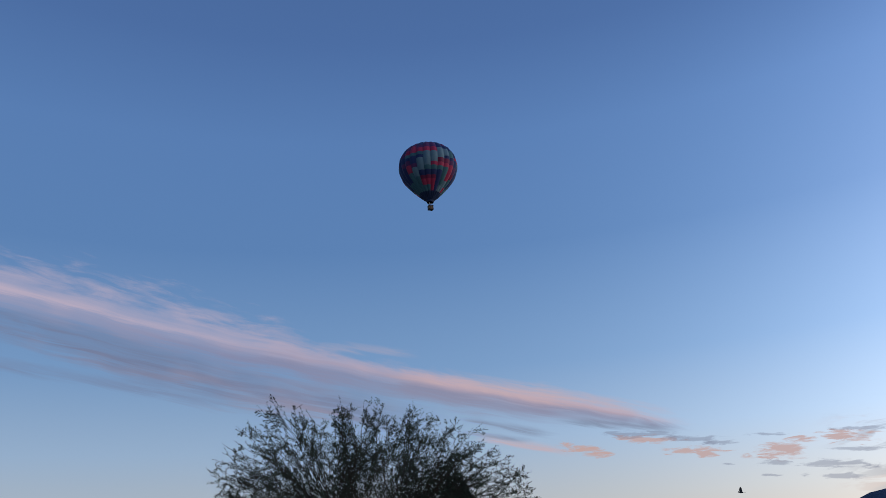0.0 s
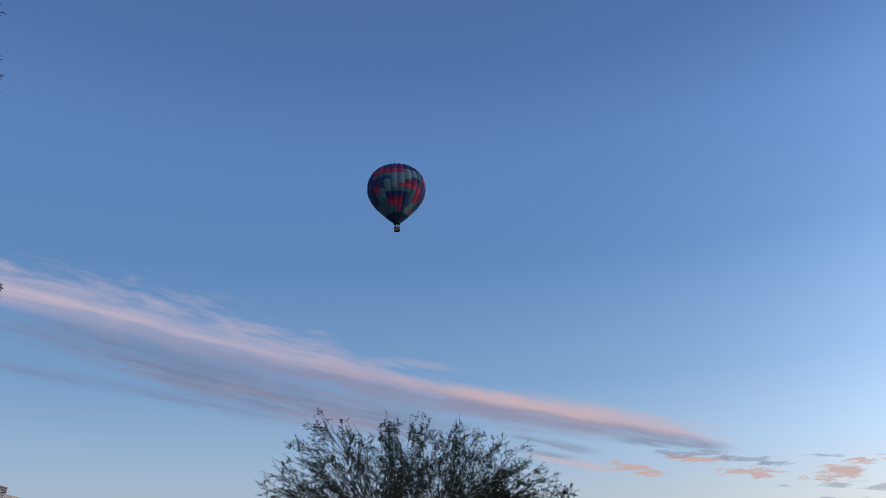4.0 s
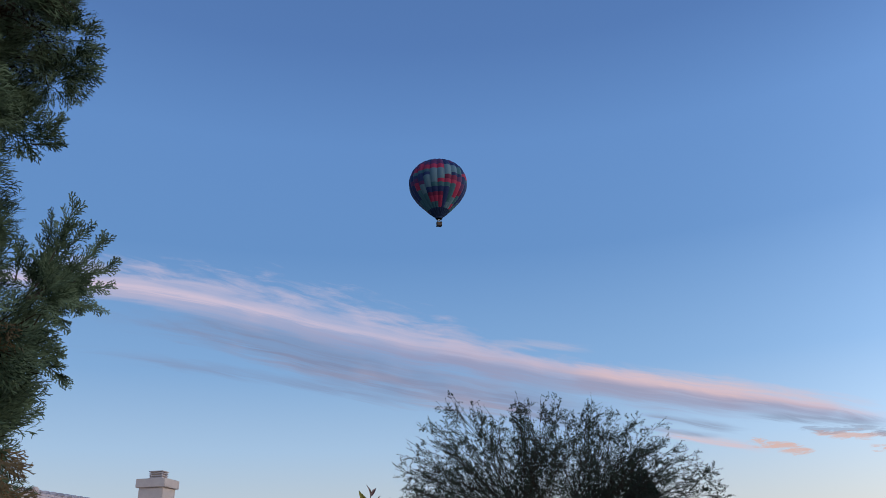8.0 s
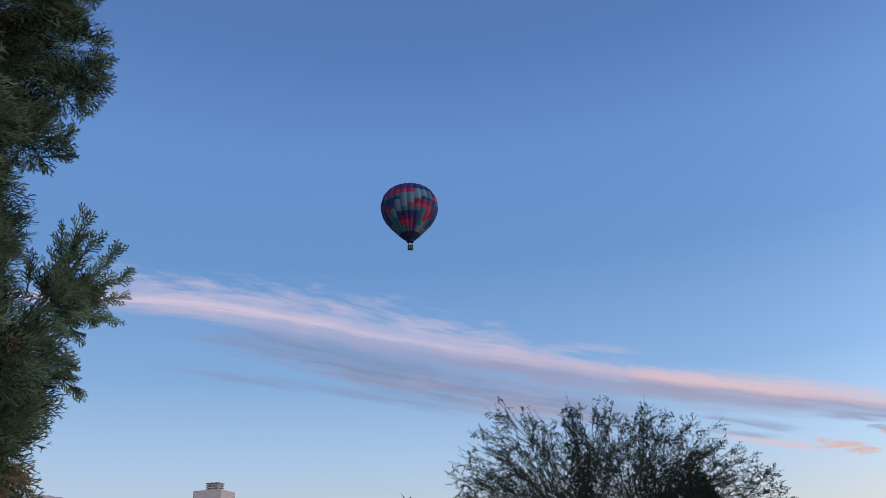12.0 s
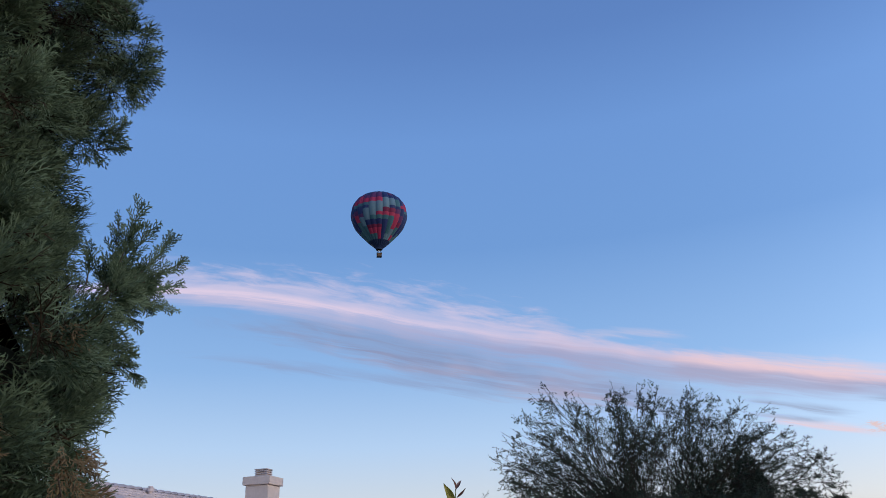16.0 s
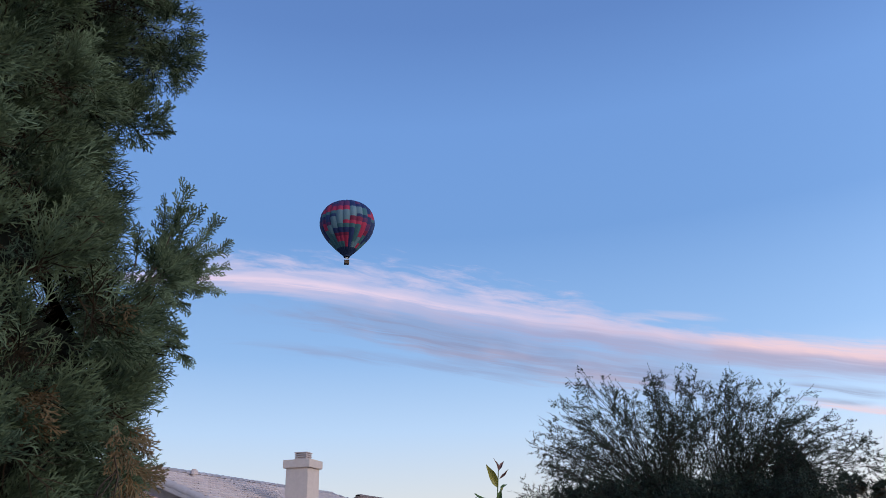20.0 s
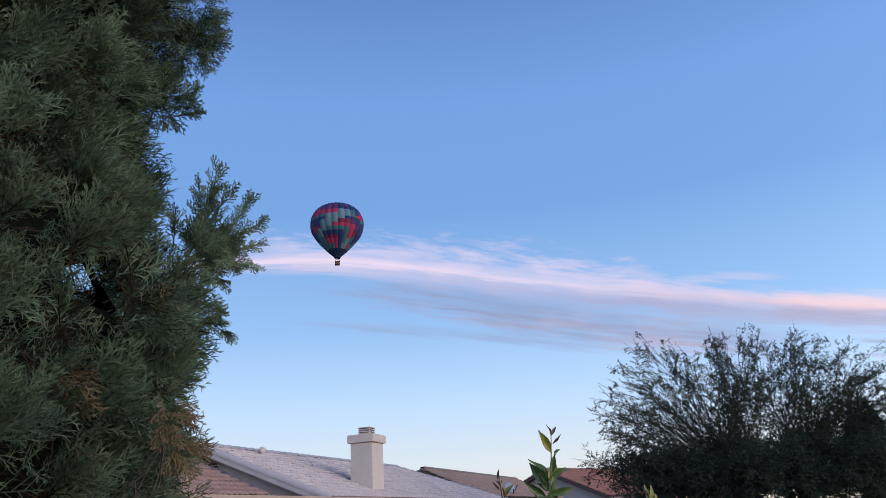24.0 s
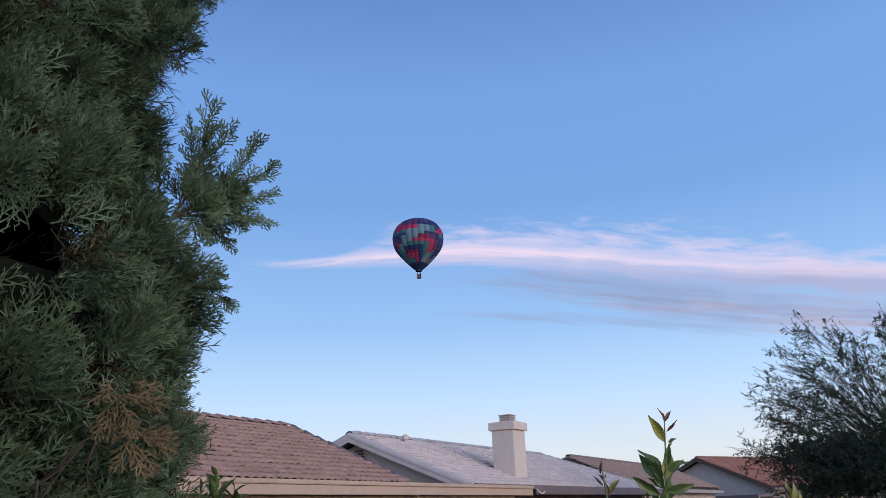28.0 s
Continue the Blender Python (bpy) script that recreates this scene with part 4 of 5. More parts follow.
# ---- satellite dish on the brown roof ----
def make_dish():
    d = thing("satellite_dish", "small pale blue-grey satellite dish on the roof", "satellite dish", at=Matrix.Translation((2.84, 41.0, 2.72)) @ pose(0, 0, 0, 0, 0, 200))
    bm = bmesh.new()
    bmesh.ops.create_uvsphere(bm, u_segments=24, v_segments=12, radius=0.55)
    bmesh.ops.delete(bm, geom=[v for v in bm.verts if v.co.z > -0.40], context="VERTS")
    bmesh.ops.solidify(bm, geom=bm.faces[:], thickness=0.02)
    bowl = part("dish", bm, "dish", d, at=pose(0, 0, 0.75, -65, 0, 0), smooth=True)
    for x, y, wide in ((-0.13, -0.05, 0.12), (0.04, -0.02, 0.16), (0.12, 0.08, 0.06)):
        part("mark", box_bm(x - wide / 2, x + wide / 2, y - 0.035, y + 0.035, -0.54, -0.50, bevel=0.004), "mark_blue", bowl, "blue mark painted on the dish")
    v, f = tubes([(np.array([(0, 0.05, -0.5), (0, 0.05, 0.45)]), 0.03, 0.03)], 8)
    part("mast", mesh_np("mast", v, f), "black_metal", d)
    v, f = tubes([(np.array([(0, 0.2, 0.35), (0, 0.6, 0.6)]), 0.02, 0.02)], 6)
    part("arm", mesh_np("arm", v, f), "black_metal", d)


make_dish()


# ---- cypress at the camera's side ----
CYPRESS = (-1.2, 2.12)
CY_Z = [0.0, 0.5, 1.5, 1.90, 1.98, 2.05, 2.19, 2.25, 2.33, 2.38, 2.44, 2.5, 2.6, 2.66, 2.79, 2.82, 2.92, 3.0, 3.1, 3.4, 4.0, 5.0, 5.8, 6.3]
CY_R = [0.55, 0.78, 0.83, 0.85, 0.872, 0.858, 0.876, 0.852, 0.815, 0.79, 0.77, 0.75, 0.752, 0.735, 0.745, 0.82, 0.855, 0.843, 0.81, 0.79, 0.72, 0.50, 0.25, 0.05]


TWIGLET = 0.00094


def spray_segments(rng, fine=True):
    """One frond of scale-leaf twiglets: rows of two ends and two half widths, along +y, forking again and again in xy."""
    rows = []

    def shoot(p, a, length, level):
        steps = (9, 3, 1)[level] if fine else (6, 2, 1)[level]
        if level == 1:
            steps = max(2, round(steps * min(1.0, length / 0.3)))
        lift, turn = rng.uniform(-0.22, 0.3), rng.uniform(-0.05, 0.05)
        side = 1 if rng.random() < 0.5 else -1
        forward = -math.copysign(0.09, a) if level == 1 else 0.0
        for k in range(steps):
            a += turn + forward + rng.uniform(-0.09, 0.09)
            q = p + np.array([math.sin(a), math.cos(a), lift + rng.uniform(-0.12, 0.12)]) * length / steps
            r = (1.0, 0.95, 0.9)[level] * (1.0 if fine else 3.0)
            last = k == steps - 1
            rows.append((p, q, r, r * (0.62 if last else 0.98)))
            t = (k + 1) / steps
            if level == 0 and not last:
                shoot(q, a + side * math.radians(rng.uniform(36, 54)), (0.13 + 0.36 * math.sin(math.pi * min(1, 0.25 + 0.75 * t))) * rng.uniform(0.7, 1.1), 1)
                side = -side
            if level == 1 and not last and fine:
                shoot(q, a + side * math.radians(rng.uniform(26, 44)), rng.uniform(0.10, 0.17), 2)
                side = -side
            p = q

    shoot(np.zeros(3), 0.0, 1.0, 0)
    return np.array([[*a, *b, r, s] for a, b, r, s in rows])


def spray_mesh(name, templates, at, ahead, flat, size, rng):
    """Joins many fronds: at, ahead and flat (its broad face's normal) are arrays."""
    y = unit(ahead)
    x = unit(np.cross(y, flat))
    z = np.cross(x, y)
    which = rng.integers(0, len(templates), len(at))
    verts, faces, base = [], [], 0
    for k, tpl in enumerate(templates):
        pick = np.where(which == k)[0]
        if not len(pick):
            continue
        basis = np.stack([x[pick], y[pick], z[pick]], 1)
        long = size[pick][:, None, None]
        p0 = np.einsum("si,nij->nsj", tpl[:, 0:3], basis) * long + at[pick][:, None]
        p1 = np.einsum("si,nij->nsj", tpl[:, 3:6], basis) * long + at[pick][:, None]
        d = unit(p1 - p0)
        s = unit(np.cross(d, z[pick][:, None]))
        t = np.cross(d, s)
        tilt = rng.uniform(-0.5, 0.5, (len(pick), len(tpl), 1))
        w = np.cos(tilt) * s + np.sin(tilt) * t
        r0, r1 = tpl[:, 6][None, :, None] * TWIGLET, tpl[:, 7][None, :, None] * TWIGLET
        v = np.stack([p0 - r0 * w, p0 + r0 * w, p1 + r1 * w, p1 - r1 * w], 2).reshape(-1, 4, 3)
        faces.append(base + np.arange(len(v) * 4).reshape(-1, 4))
        verts.append(v.reshape(-1, 3))
        base += len(v) * 4
    return mesh_np(name, np.concatenate(verts), np.concatenate(faces))


# hollows in the foliage: place from the trunk's foot and radius; placed and cut along the camera's line of sight
CLEFTS = [(np.array(c), r) for c, r in (((0.7, -0.03, 2.212), 0.036), ((0.695, -0.259, 2.355), 0.024), ((0.801, -0.0, 1.937), 0.013), ((0.702, 0.254, 2.917), 0.02), ((0.703, -0.001, 2.808), 0.03), ((0.795, -0.078, 1.913), 0.014),
                                                 ((0.752, -0.243, 2.076), 0.022), ((0.765, -0.208, 1.951), 0.030), ((0.778, -0.169, 1.964), 0.020), ((0.780, -0.048, 1.907), 0.024), ((0.794, -0.039, 1.955), 0.016), ((0.761, -0.243, 1.991), 0.018), ((0.764, -0.216, 2.220), 0.022), ((0.778, 0.038, 1.879), 0.020), ((0.759, -0.173, 1.875), 0.024))]
# the deep hollow, bored along the camera's line of sight, through which the sky glints
GLINTS = [(np.array(c), r) for c, r in (((0.692, -0.075, 2.240), 0.022), ((0.706, -0.049, 2.212), 0.033), ((0.713, -0.022, 2.190), 0.034))]
SIGHT_LINE = np.array([-0.485, 0.807, 0.335])


def make_cypress():
    rng = np.random.default_rng(21)
    fronds = [spray_segments(rng) for _ in range(9)]
    coarse = [spray_segments(rng, False) for _ in range(5)]
    bare_twigs = [t * [1, 1, 1, 1, 1, 1, 0.35, 0.35] for t in coarse]
    cx, cy = CYPRESS
    tree = thing("cypress_tree", "tall dense blue-green cypress with a brown dead patch", "tree", at=Matrix.Translation((cx, cy, 0)))
    v, f = tubes([(bend((0, 0, -0.05), (0.03, 0, 3), (0, 0, 6.0), 14), 0.11, 0.02)], 10)
    part("trunk", mesh_np("trunk", v, f), "bark", tree, smooth=True)
    radius = lambda z: np.interp(z, CY_Z, CY_R)
    # inner hull, its near-black colour stands for shade, far enough in to be seen only through gaps
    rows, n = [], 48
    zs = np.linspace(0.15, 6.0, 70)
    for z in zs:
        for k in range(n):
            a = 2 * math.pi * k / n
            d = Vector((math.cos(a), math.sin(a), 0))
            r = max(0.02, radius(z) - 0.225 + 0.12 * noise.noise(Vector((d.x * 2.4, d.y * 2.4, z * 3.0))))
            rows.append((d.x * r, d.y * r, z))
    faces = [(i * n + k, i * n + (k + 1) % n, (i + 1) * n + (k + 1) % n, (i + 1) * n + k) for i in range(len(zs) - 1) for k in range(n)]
    faces = [f for f in faces if not any(np.linalg.norm(np.cross(np.mean([rows[i] for i in f], 0) - c, SIGHT_LINE)) < r * 0.7 for c, r in GLINTS)]
    part("inner_shade_hull", mesh_np("inner_shade_hull", rows, np.array(faces)), "cypress_core", tree, "dark hull for the inner twig mass, coloured as its shade", smooth=True)
    # boughs
    boughs = []
    for _ in range(90):
        z, a = rng.uniform(0.4, 5.2), rng.uniform(0, 2 * math.pi)
        r = radius(z) - 0.06
        boughs.append((bend((0, 0, z - 0.35), (math.cos(a) * r * 0.6, math.sin(a) * r * 0.6, z - 0.25), (math.cos(a) * r, math.sin(a) * r, z + 0.05), 7), 0.008, 0.003))
    v, f = tubes(boughs, 5)
    tagged(part("bough_wood", mesh_np("bough_wood", v, f), "bark", tree), kind="stuff")
    # billows: rounded clumps of fronds with dark clefts between them
    def billows(count, z0, z1, a0, a1, apart):
        """Centres on the outside, kept a little apart from one another."""
        got = []
        for _ in range(count * 60):
            z, a = rng.uniform(z0, z1), math.radians(rng.uniform(a0, a1))
            p = np.array([math.cos(a), math.sin(a), 0]) * (radius(z) - 0.12 + rng.uniform(-0.05, 0.03)) + [0, 0, z]
            if all(np.linalg.norm(p - q) > apart for q in got) and all(np.linalg.norm(p - c) > r for c, r in CLEFTS):
                got.append(p)
            if len(got) == count:
                break
        return got
    green, dead, old, outer = [], [], [], []
    spots = [((0.822, 0.029, 1.985), 0.034), ((0.835, 0.045, 1.935), 0.018), ((0.80, -0.02, 2.045), 0.018), ((0.765, -0.29, 2.46), 0.035), ((0.80, -0.20, 2.05), 0.04), ((0.74, -0.16, 2.50), 0.028), ((0.82, -0.05, 2.22), 0.022)]
    spots = [(np.array(p), r) for p, r in spots]
    sets = [(billows(300, 1.62, 3.3, -62, 66, 0.104), 46, 0.090, 0.046, 0.078), (billows(90, 0.2, 1.50, -180, 180, 0.19), 13, 0.15, 0.16, 0.22), (billows(90, 1.7, 3.3, 80, 312, 0.17), 13, 0.14, 0.16, 0.22), (billows(120, 3.42, 6.1, -180, 180, 0.145), 14, 0.14, 0.14, 0.20)]

    def within(p, places, grow, near, far):
        """Whether p lies on the camera's sight line into a hollow: from near metres before it to far behind it."""
        for c, r in places:
            o = p - c
            along = o @ SIGHT_LINE
            if -near < along < far and np.linalg.norm(o - SIGHT_LINE * along) < r * (grow if along < 0.12 else grow * 0.6):
                return True
        return False

    for n, (centres, per, dome, small, large) in enumerate(sets):
        for c in centres:
            out = unit([c[0], c[1], 0])
            wide = dome * rng.uniform(0.75, 1.3)
            lean = unit(out + [0, 0, rng.uniform(0.0, 0.8)] + rng.normal(0, 0.25, 3))
            d = unit(lean[None] * (1.7 if n == 0 else 1.0) + unit(rng.normal(0, 1, (per, 3))))
            at = c + d * wide * rng.uniform(0.12, 0.66, (per, 1)) * [1, 1, 1.25]
            ahead = unit(d * 0.9 + lean * 0.35 + [0, 0, 0.12] + rng.normal(0, 0.16, (per, 3)))
            flat = unit(np.cross(ahead, np.cross(out, ahead) + rng.normal(0, 0.35, (per, 3)))) if n == 0 else unit(rng.normal(0, 1, (per, 3)))
            size = rng.uniform(small, large, per) * (wide / dome) ** 0.5
            # no tip stands far out of the tree's outline
            end = at + ahead * size[:, None]
            far = np.hypot(end[:, 0], end[:, 1]) - radius(end[:, 2]) - rng.uniform(-0.025, 0.010, per) + np.where(end[:, 2] > 2.78, 0.085, 0.032) * np.clip((np.degrees(np.arctan2(end[:, 1], end[:, 0])) - 20) / 12, 0, 1.5)
            at = at - np.maximum(far, 0)[:, None] * out
            for q in range(per):
                tip = at[q] + ahead[q] * size[q] * 0.6
                if within(tip, CLEFTS, rng.uniform(0.55, 0.9), 0.16, 0.06) or within(tip, GLINTS, rng.uniform(0.7, 1.1), 0.3, 3.0):
                    continue
                near = n == 0 and within(tip, spots, rng.uniform(0.7, 1.2), 0.10, 0.06)
                row = (*at[q], *(unit(ahead[q] * 0.8 + [0.1, 0.0, -0.75]) if near else ahead[q]), *flat[q], size[q] * (0.8 if near else 1.0))
                (dead if near else green if n == 0 else outer).append(row)
            # old brown twigs inside the clump, darkened to read as shade between sprays
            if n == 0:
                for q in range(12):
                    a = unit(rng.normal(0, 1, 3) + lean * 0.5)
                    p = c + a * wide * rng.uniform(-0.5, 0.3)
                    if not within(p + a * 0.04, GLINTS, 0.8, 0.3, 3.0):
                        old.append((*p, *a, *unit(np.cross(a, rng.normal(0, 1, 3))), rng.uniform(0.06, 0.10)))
    # an even coat of sprays between the clumps
    for k in range(4100):
        # the last of them thicken the side that stands against the sky
        z, a = (rng.uniform(1.6, 3.3), math.radians(rng.uniform(-58, 64))) if k < 3000 else (rng.uniform(1.65, 2.8), math.radians(rng.uniform(-4, 40)))
        out = np.array([math.cos(a), math.sin(a), 0])
        d = unit(out * 0.75 + [0, 0, rng.uniform(-0.2, 0.9)] + rng.normal(0, 0.45, 3))
        size = rng.uniform(0.046, 0.078)
        p = out * (radius(z) - (0.10 if k < 3000 else 0.055) - rng.uniform(0.0, 0.06) - (0.085 if z > 2.74 else 0.032) * min(1.5, max(0.0, (math.degrees(a) - 20) / 12))) + [0, 0, z] - d * size * 0.8
        tip = p + d * size * 0.6
        if not within(tip, CLEFTS, 0.9, 0.16, 0.06) and not within(tip, GLINTS, rng.uniform(0.7, 1.1), 0.3, 3.0):
            near = within(tip, spots, rng.uniform(0.7, 1.2), 0.10, 0.06)
            (dead if near else green).append((*p, *d, *unit(np.cross(d, np.cross(out, d) + rng.normal(0, 0.35, 3))), size))
    # old twigs over the inner hull, darkened like those in the clumps
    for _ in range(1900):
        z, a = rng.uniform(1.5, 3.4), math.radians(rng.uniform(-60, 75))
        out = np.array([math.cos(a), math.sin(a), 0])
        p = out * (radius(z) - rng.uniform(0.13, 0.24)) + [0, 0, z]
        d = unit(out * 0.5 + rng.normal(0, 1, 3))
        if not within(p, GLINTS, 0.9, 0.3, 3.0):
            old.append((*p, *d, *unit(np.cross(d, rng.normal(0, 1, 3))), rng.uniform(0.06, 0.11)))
    # the dead patch hangs in front of the live sprays
    for (x, y, z), r in spots[:2]:
        for _ in range(int(560 * r)):
            d = unit(rng.normal(0, 1, 3))
            p = np.array([x, y, z]) + d * r * rng.uniform(0.2, 0.95) * [0.6, 1, 1] + [-0.01, 0.0, 0.03]
            dead.append((*p, *unit(d * 0.6 + [0.35, 0.0, -0.7]), *unit([0.5, -0.8, 0.2] + rng.normal(0, 0.4, 3)), rng.uniform(0.032, 0.052)))
    # loose sprigs that stand out from the side: flat sprays on both sides of a stem
    stems = []

    def sprig(a, b, c, count, size):
        a, b, c = (np.array(p) - [cx, cy, 0] for p in (a, b, c))
        path = bend(a, b, c + (b - c) * 0.10, 9)
        count = count * 2 // 5
        for k in range(count):
            t = 0.15 + 0.85 * (k + rng.random()) / count
            i = min(7, int(t * 8))
            p = path[i] + (path[i + 1] - path[i]) * (t * 8 - i)
            along = unit(path[i + 1] - path[i])
            face = unit(np.array([0.3, -1.0, -0.3]) + rng.normal(0, 0.8, 3))
            side = unit(np.cross(along, face)) * (1 if k % 2 else -1)
            d = unit(along + side * rng.uniform(0.35, 0.95) * (1.15 - 0.7 * t) + rng.normal(0, 0.1, 3))
            green.append((*p, *d, *unit(np.cross(np.cross(d, face), d)), 1.1 * size * rng.uniform(0.75, 1.15) * (1.15 - 0.5 * t)))
        stems.append((path, 0.0017, 0.0006))

    sprig((-0.436, 2.302, 2.326), (-0.410, 2.339, 2.401), (-0.378, 2.295, 2.525), 64, 0.045)
    sprig((-0.436, 2.302, 2.326), (-0.404, 2.336, 2.412), (-0.358, 2.321, 2.481), 51, 0.042)
    sprig((-0.436, 2.302, 2.326), (-0.419, 2.334, 2.405), (-0.415, 2.297, 2.496), 47, 0.038)
    sprig((-0.436, 2.302, 2.326), (-0.406, 2.338, 2.407), (-0.389, 2.313, 2.479), 47, 0.040)
    sprig((-0.436, 2.302, 2.326), (-0.380, 2.375, 2.395), (-0.331, 2.379, 2.488), 59, 0.040)
    sprig((-0.436, 2.302, 2.326), (-0.373, 2.380, 2.387), (-0.311, 2.402, 2.445), 59, 0.040)
    sprig((-0.436, 2.302, 2.326), (-0.376, 2.383, 2.375), (-0.321, 2.418, 2.398), 51, 0.037)
    sprig((-0.436, 2.302, 2.326), (-0.389, 2.386, 2.357), (-0.333, 2.431, 2.352), 51, 0.035)
    sprig((-0.436, 2.302, 2.326), (-0.411, 2.384, 2.342), (-0.389, 2.401, 2.310), 37, 0.034)
    sprig((-0.436, 2.302, 2.326), (-0.402, 2.380, 2.362), (-0.359, 2.398, 2.347), 51, 0.037)
    sprig((-0.436, 2.302, 2.326), (-0.417, 2.368, 2.383), (-0.377, 2.368, 2.416), 51, 0.038)
    sprig((-0.436, 2.302, 2.326), (-0.422, 2.368, 2.377), (-0.393, 2.374, 2.385), 51, 0.040)
    sprig((-0.453, 2.287, 2.353), (-0.448, 2.277, 2.383), (-0.445, 2.265, 2.416), 30, 0.034)
    sprig((-0.420, 2.340, 2.229), (-0.388, 2.354, 2.216), (-0.363, 2.367, 2.192), 37, 0.035)
    sprig((-0.422, 2.332, 2.259), (-0.394, 2.343, 2.251), (-0.376, 2.352, 2.234), 30, 0.034)
    sprig((-0.487, 2.328, 2.668), (-0.461, 2.325, 2.689), (-0.435, 2.317, 2.718), 34, 0.035)
    sprig((-0.487, 2.332, 2.661), (-0.465, 2.337, 2.667), (-0.441, 2.341, 2.674), 28, 0.032)
    # lobes that bulge from the side
    lobes = [(-0.445, 2.30, 2.905), (-0.45, 2.335, 2.855), (-0.48, 2.345, 2.825), (-0.515, 2.32, 2.69)]
    # the dense knot where the sprigs leave the side
    for x, y, z, wide, many in ((-0.419, 2.373, 2.367, 0.036, 100), (-0.417, 2.305, 2.337, 0.045, 110), (-0.393, 2.376, 2.380, 0.026, 60), *[(*c, 0.05, 110) for c in lobes]):
        for _ in range(many * 3 // 5):
            d = unit(rng.normal(0, 1, 3) + [0.5, 0.15, 0.3])
            green.append((x - cx + d[0] * wide * 0.6, y - cy + d[1] * wide * 0.6, z + d[2] * wide * 0.6, *d, *unit(rng.normal(0, 1, 3)), rng.uniform(0.032, 0.05)))
    for name, rows, mat, label, shapes in (("foliage", green, "cypress", "fine blue-green scale-leaf sprays", fronds), ("dead_foliage", dead, "cypress_dead", "dry brown dead sprays", fronds), ("old_foliage", old, "cypress_old", "brown old twigs inside the clumps, coloured darker for shade", bare_twigs), ("outer_foliage", outer, "cypress", "blue-green sprays of the far side and top", coarse)):
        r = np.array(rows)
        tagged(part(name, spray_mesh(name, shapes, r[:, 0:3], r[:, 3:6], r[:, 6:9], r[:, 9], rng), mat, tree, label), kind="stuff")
    v, f = tubes(stems, 5)
    tagged(part("sprig_wood", mesh_np("sprig_wood", v, f), "bark", tree), kind="stuff")
    # bare twigs under the dead patch
    bare = []
    for p, q in (((0.834, -0.064, 1.95), (0.825, -0.117, 1.879)), ((0.826, -0.119, 1.91), (0.821, -0.132, 1.854)), ((0.834, -0.05, 1.961), (0.829, -0.092, 1.922)), ((0.835, -0.044, 1.955), (0.833, -0.043, 1.906)), ((0.83, -0.089, 1.923), (0.824, -0.128, 1.899)), ((0.833, -0.065, 1.981), (0.835, -0.048, 1.948))):
        p, q = np.array(p), np.array(q)
        for k in range(1):
            e = q + rng.normal(0, 0.012, 3) * (k > 0)
            path = bend(p, (p + q) / 2 + rng.normal(0, 0.012, 3), e, 8)
            bare.append((path, 0.0014 if k == 0 else 0.0009, 0.0006))
            for i in (2, 4, 5, 6):
                d = unit(unit(e - p) + rng.normal(0, 0.5, 3)) * rng.uniform(0.012, 0.035)
                bare.append((bend(path[i], path[i] + d * 0.5 + rng.normal(0, 0.003, 3), path[i] + d, 4), 0.0008, 0.0004))
    v, f = tubes(bare, 4)
    tagged(part("bare_brushwood", mesh_np("bare_brushwood", v, f), "bark", tree), kind="stuff")


make_cypress()


# ---- citrus shoots in front of the houses ----
def leaf_mesh(name, wide, fold, curl):
    """A pointed leaf one unit long along +y, folded at its midrib and curled down at the tip."""
    v, f, n = [], [], 9
    for i in range(n):
        t = i / (n - 1)
        w = wide * math.sin(math.pi * min(1, t * 0.96 + 0.02) ** 0.85) * (1 - 0.25 * t)
        z = -curl * t * t
        for s, k in ((-1, 1), (-0.5, 0.45), (0, 0), (0.5, 0.45), (1, 1)):
            v.append((w * s * (1 + 0.04 * math.sin(t * 17 + 2 * s)), t, z + fold * w * k + 0.03 * s * math.sin(t * 11 + s * 2)))
    for i in range(n - 1):
        for j in range(4):
            f.append((i * 5 + j, i * 5 + j + 1, i * 5 + 6 + j, i * 5 + 5 + j))
    return mesh_np(name, v, np.array(f))


LEAF_SHAPES = ((0.20, 0.35, 0.20), (0.23, 0.50, 0.32), (0.18, 0.70, -0.10))


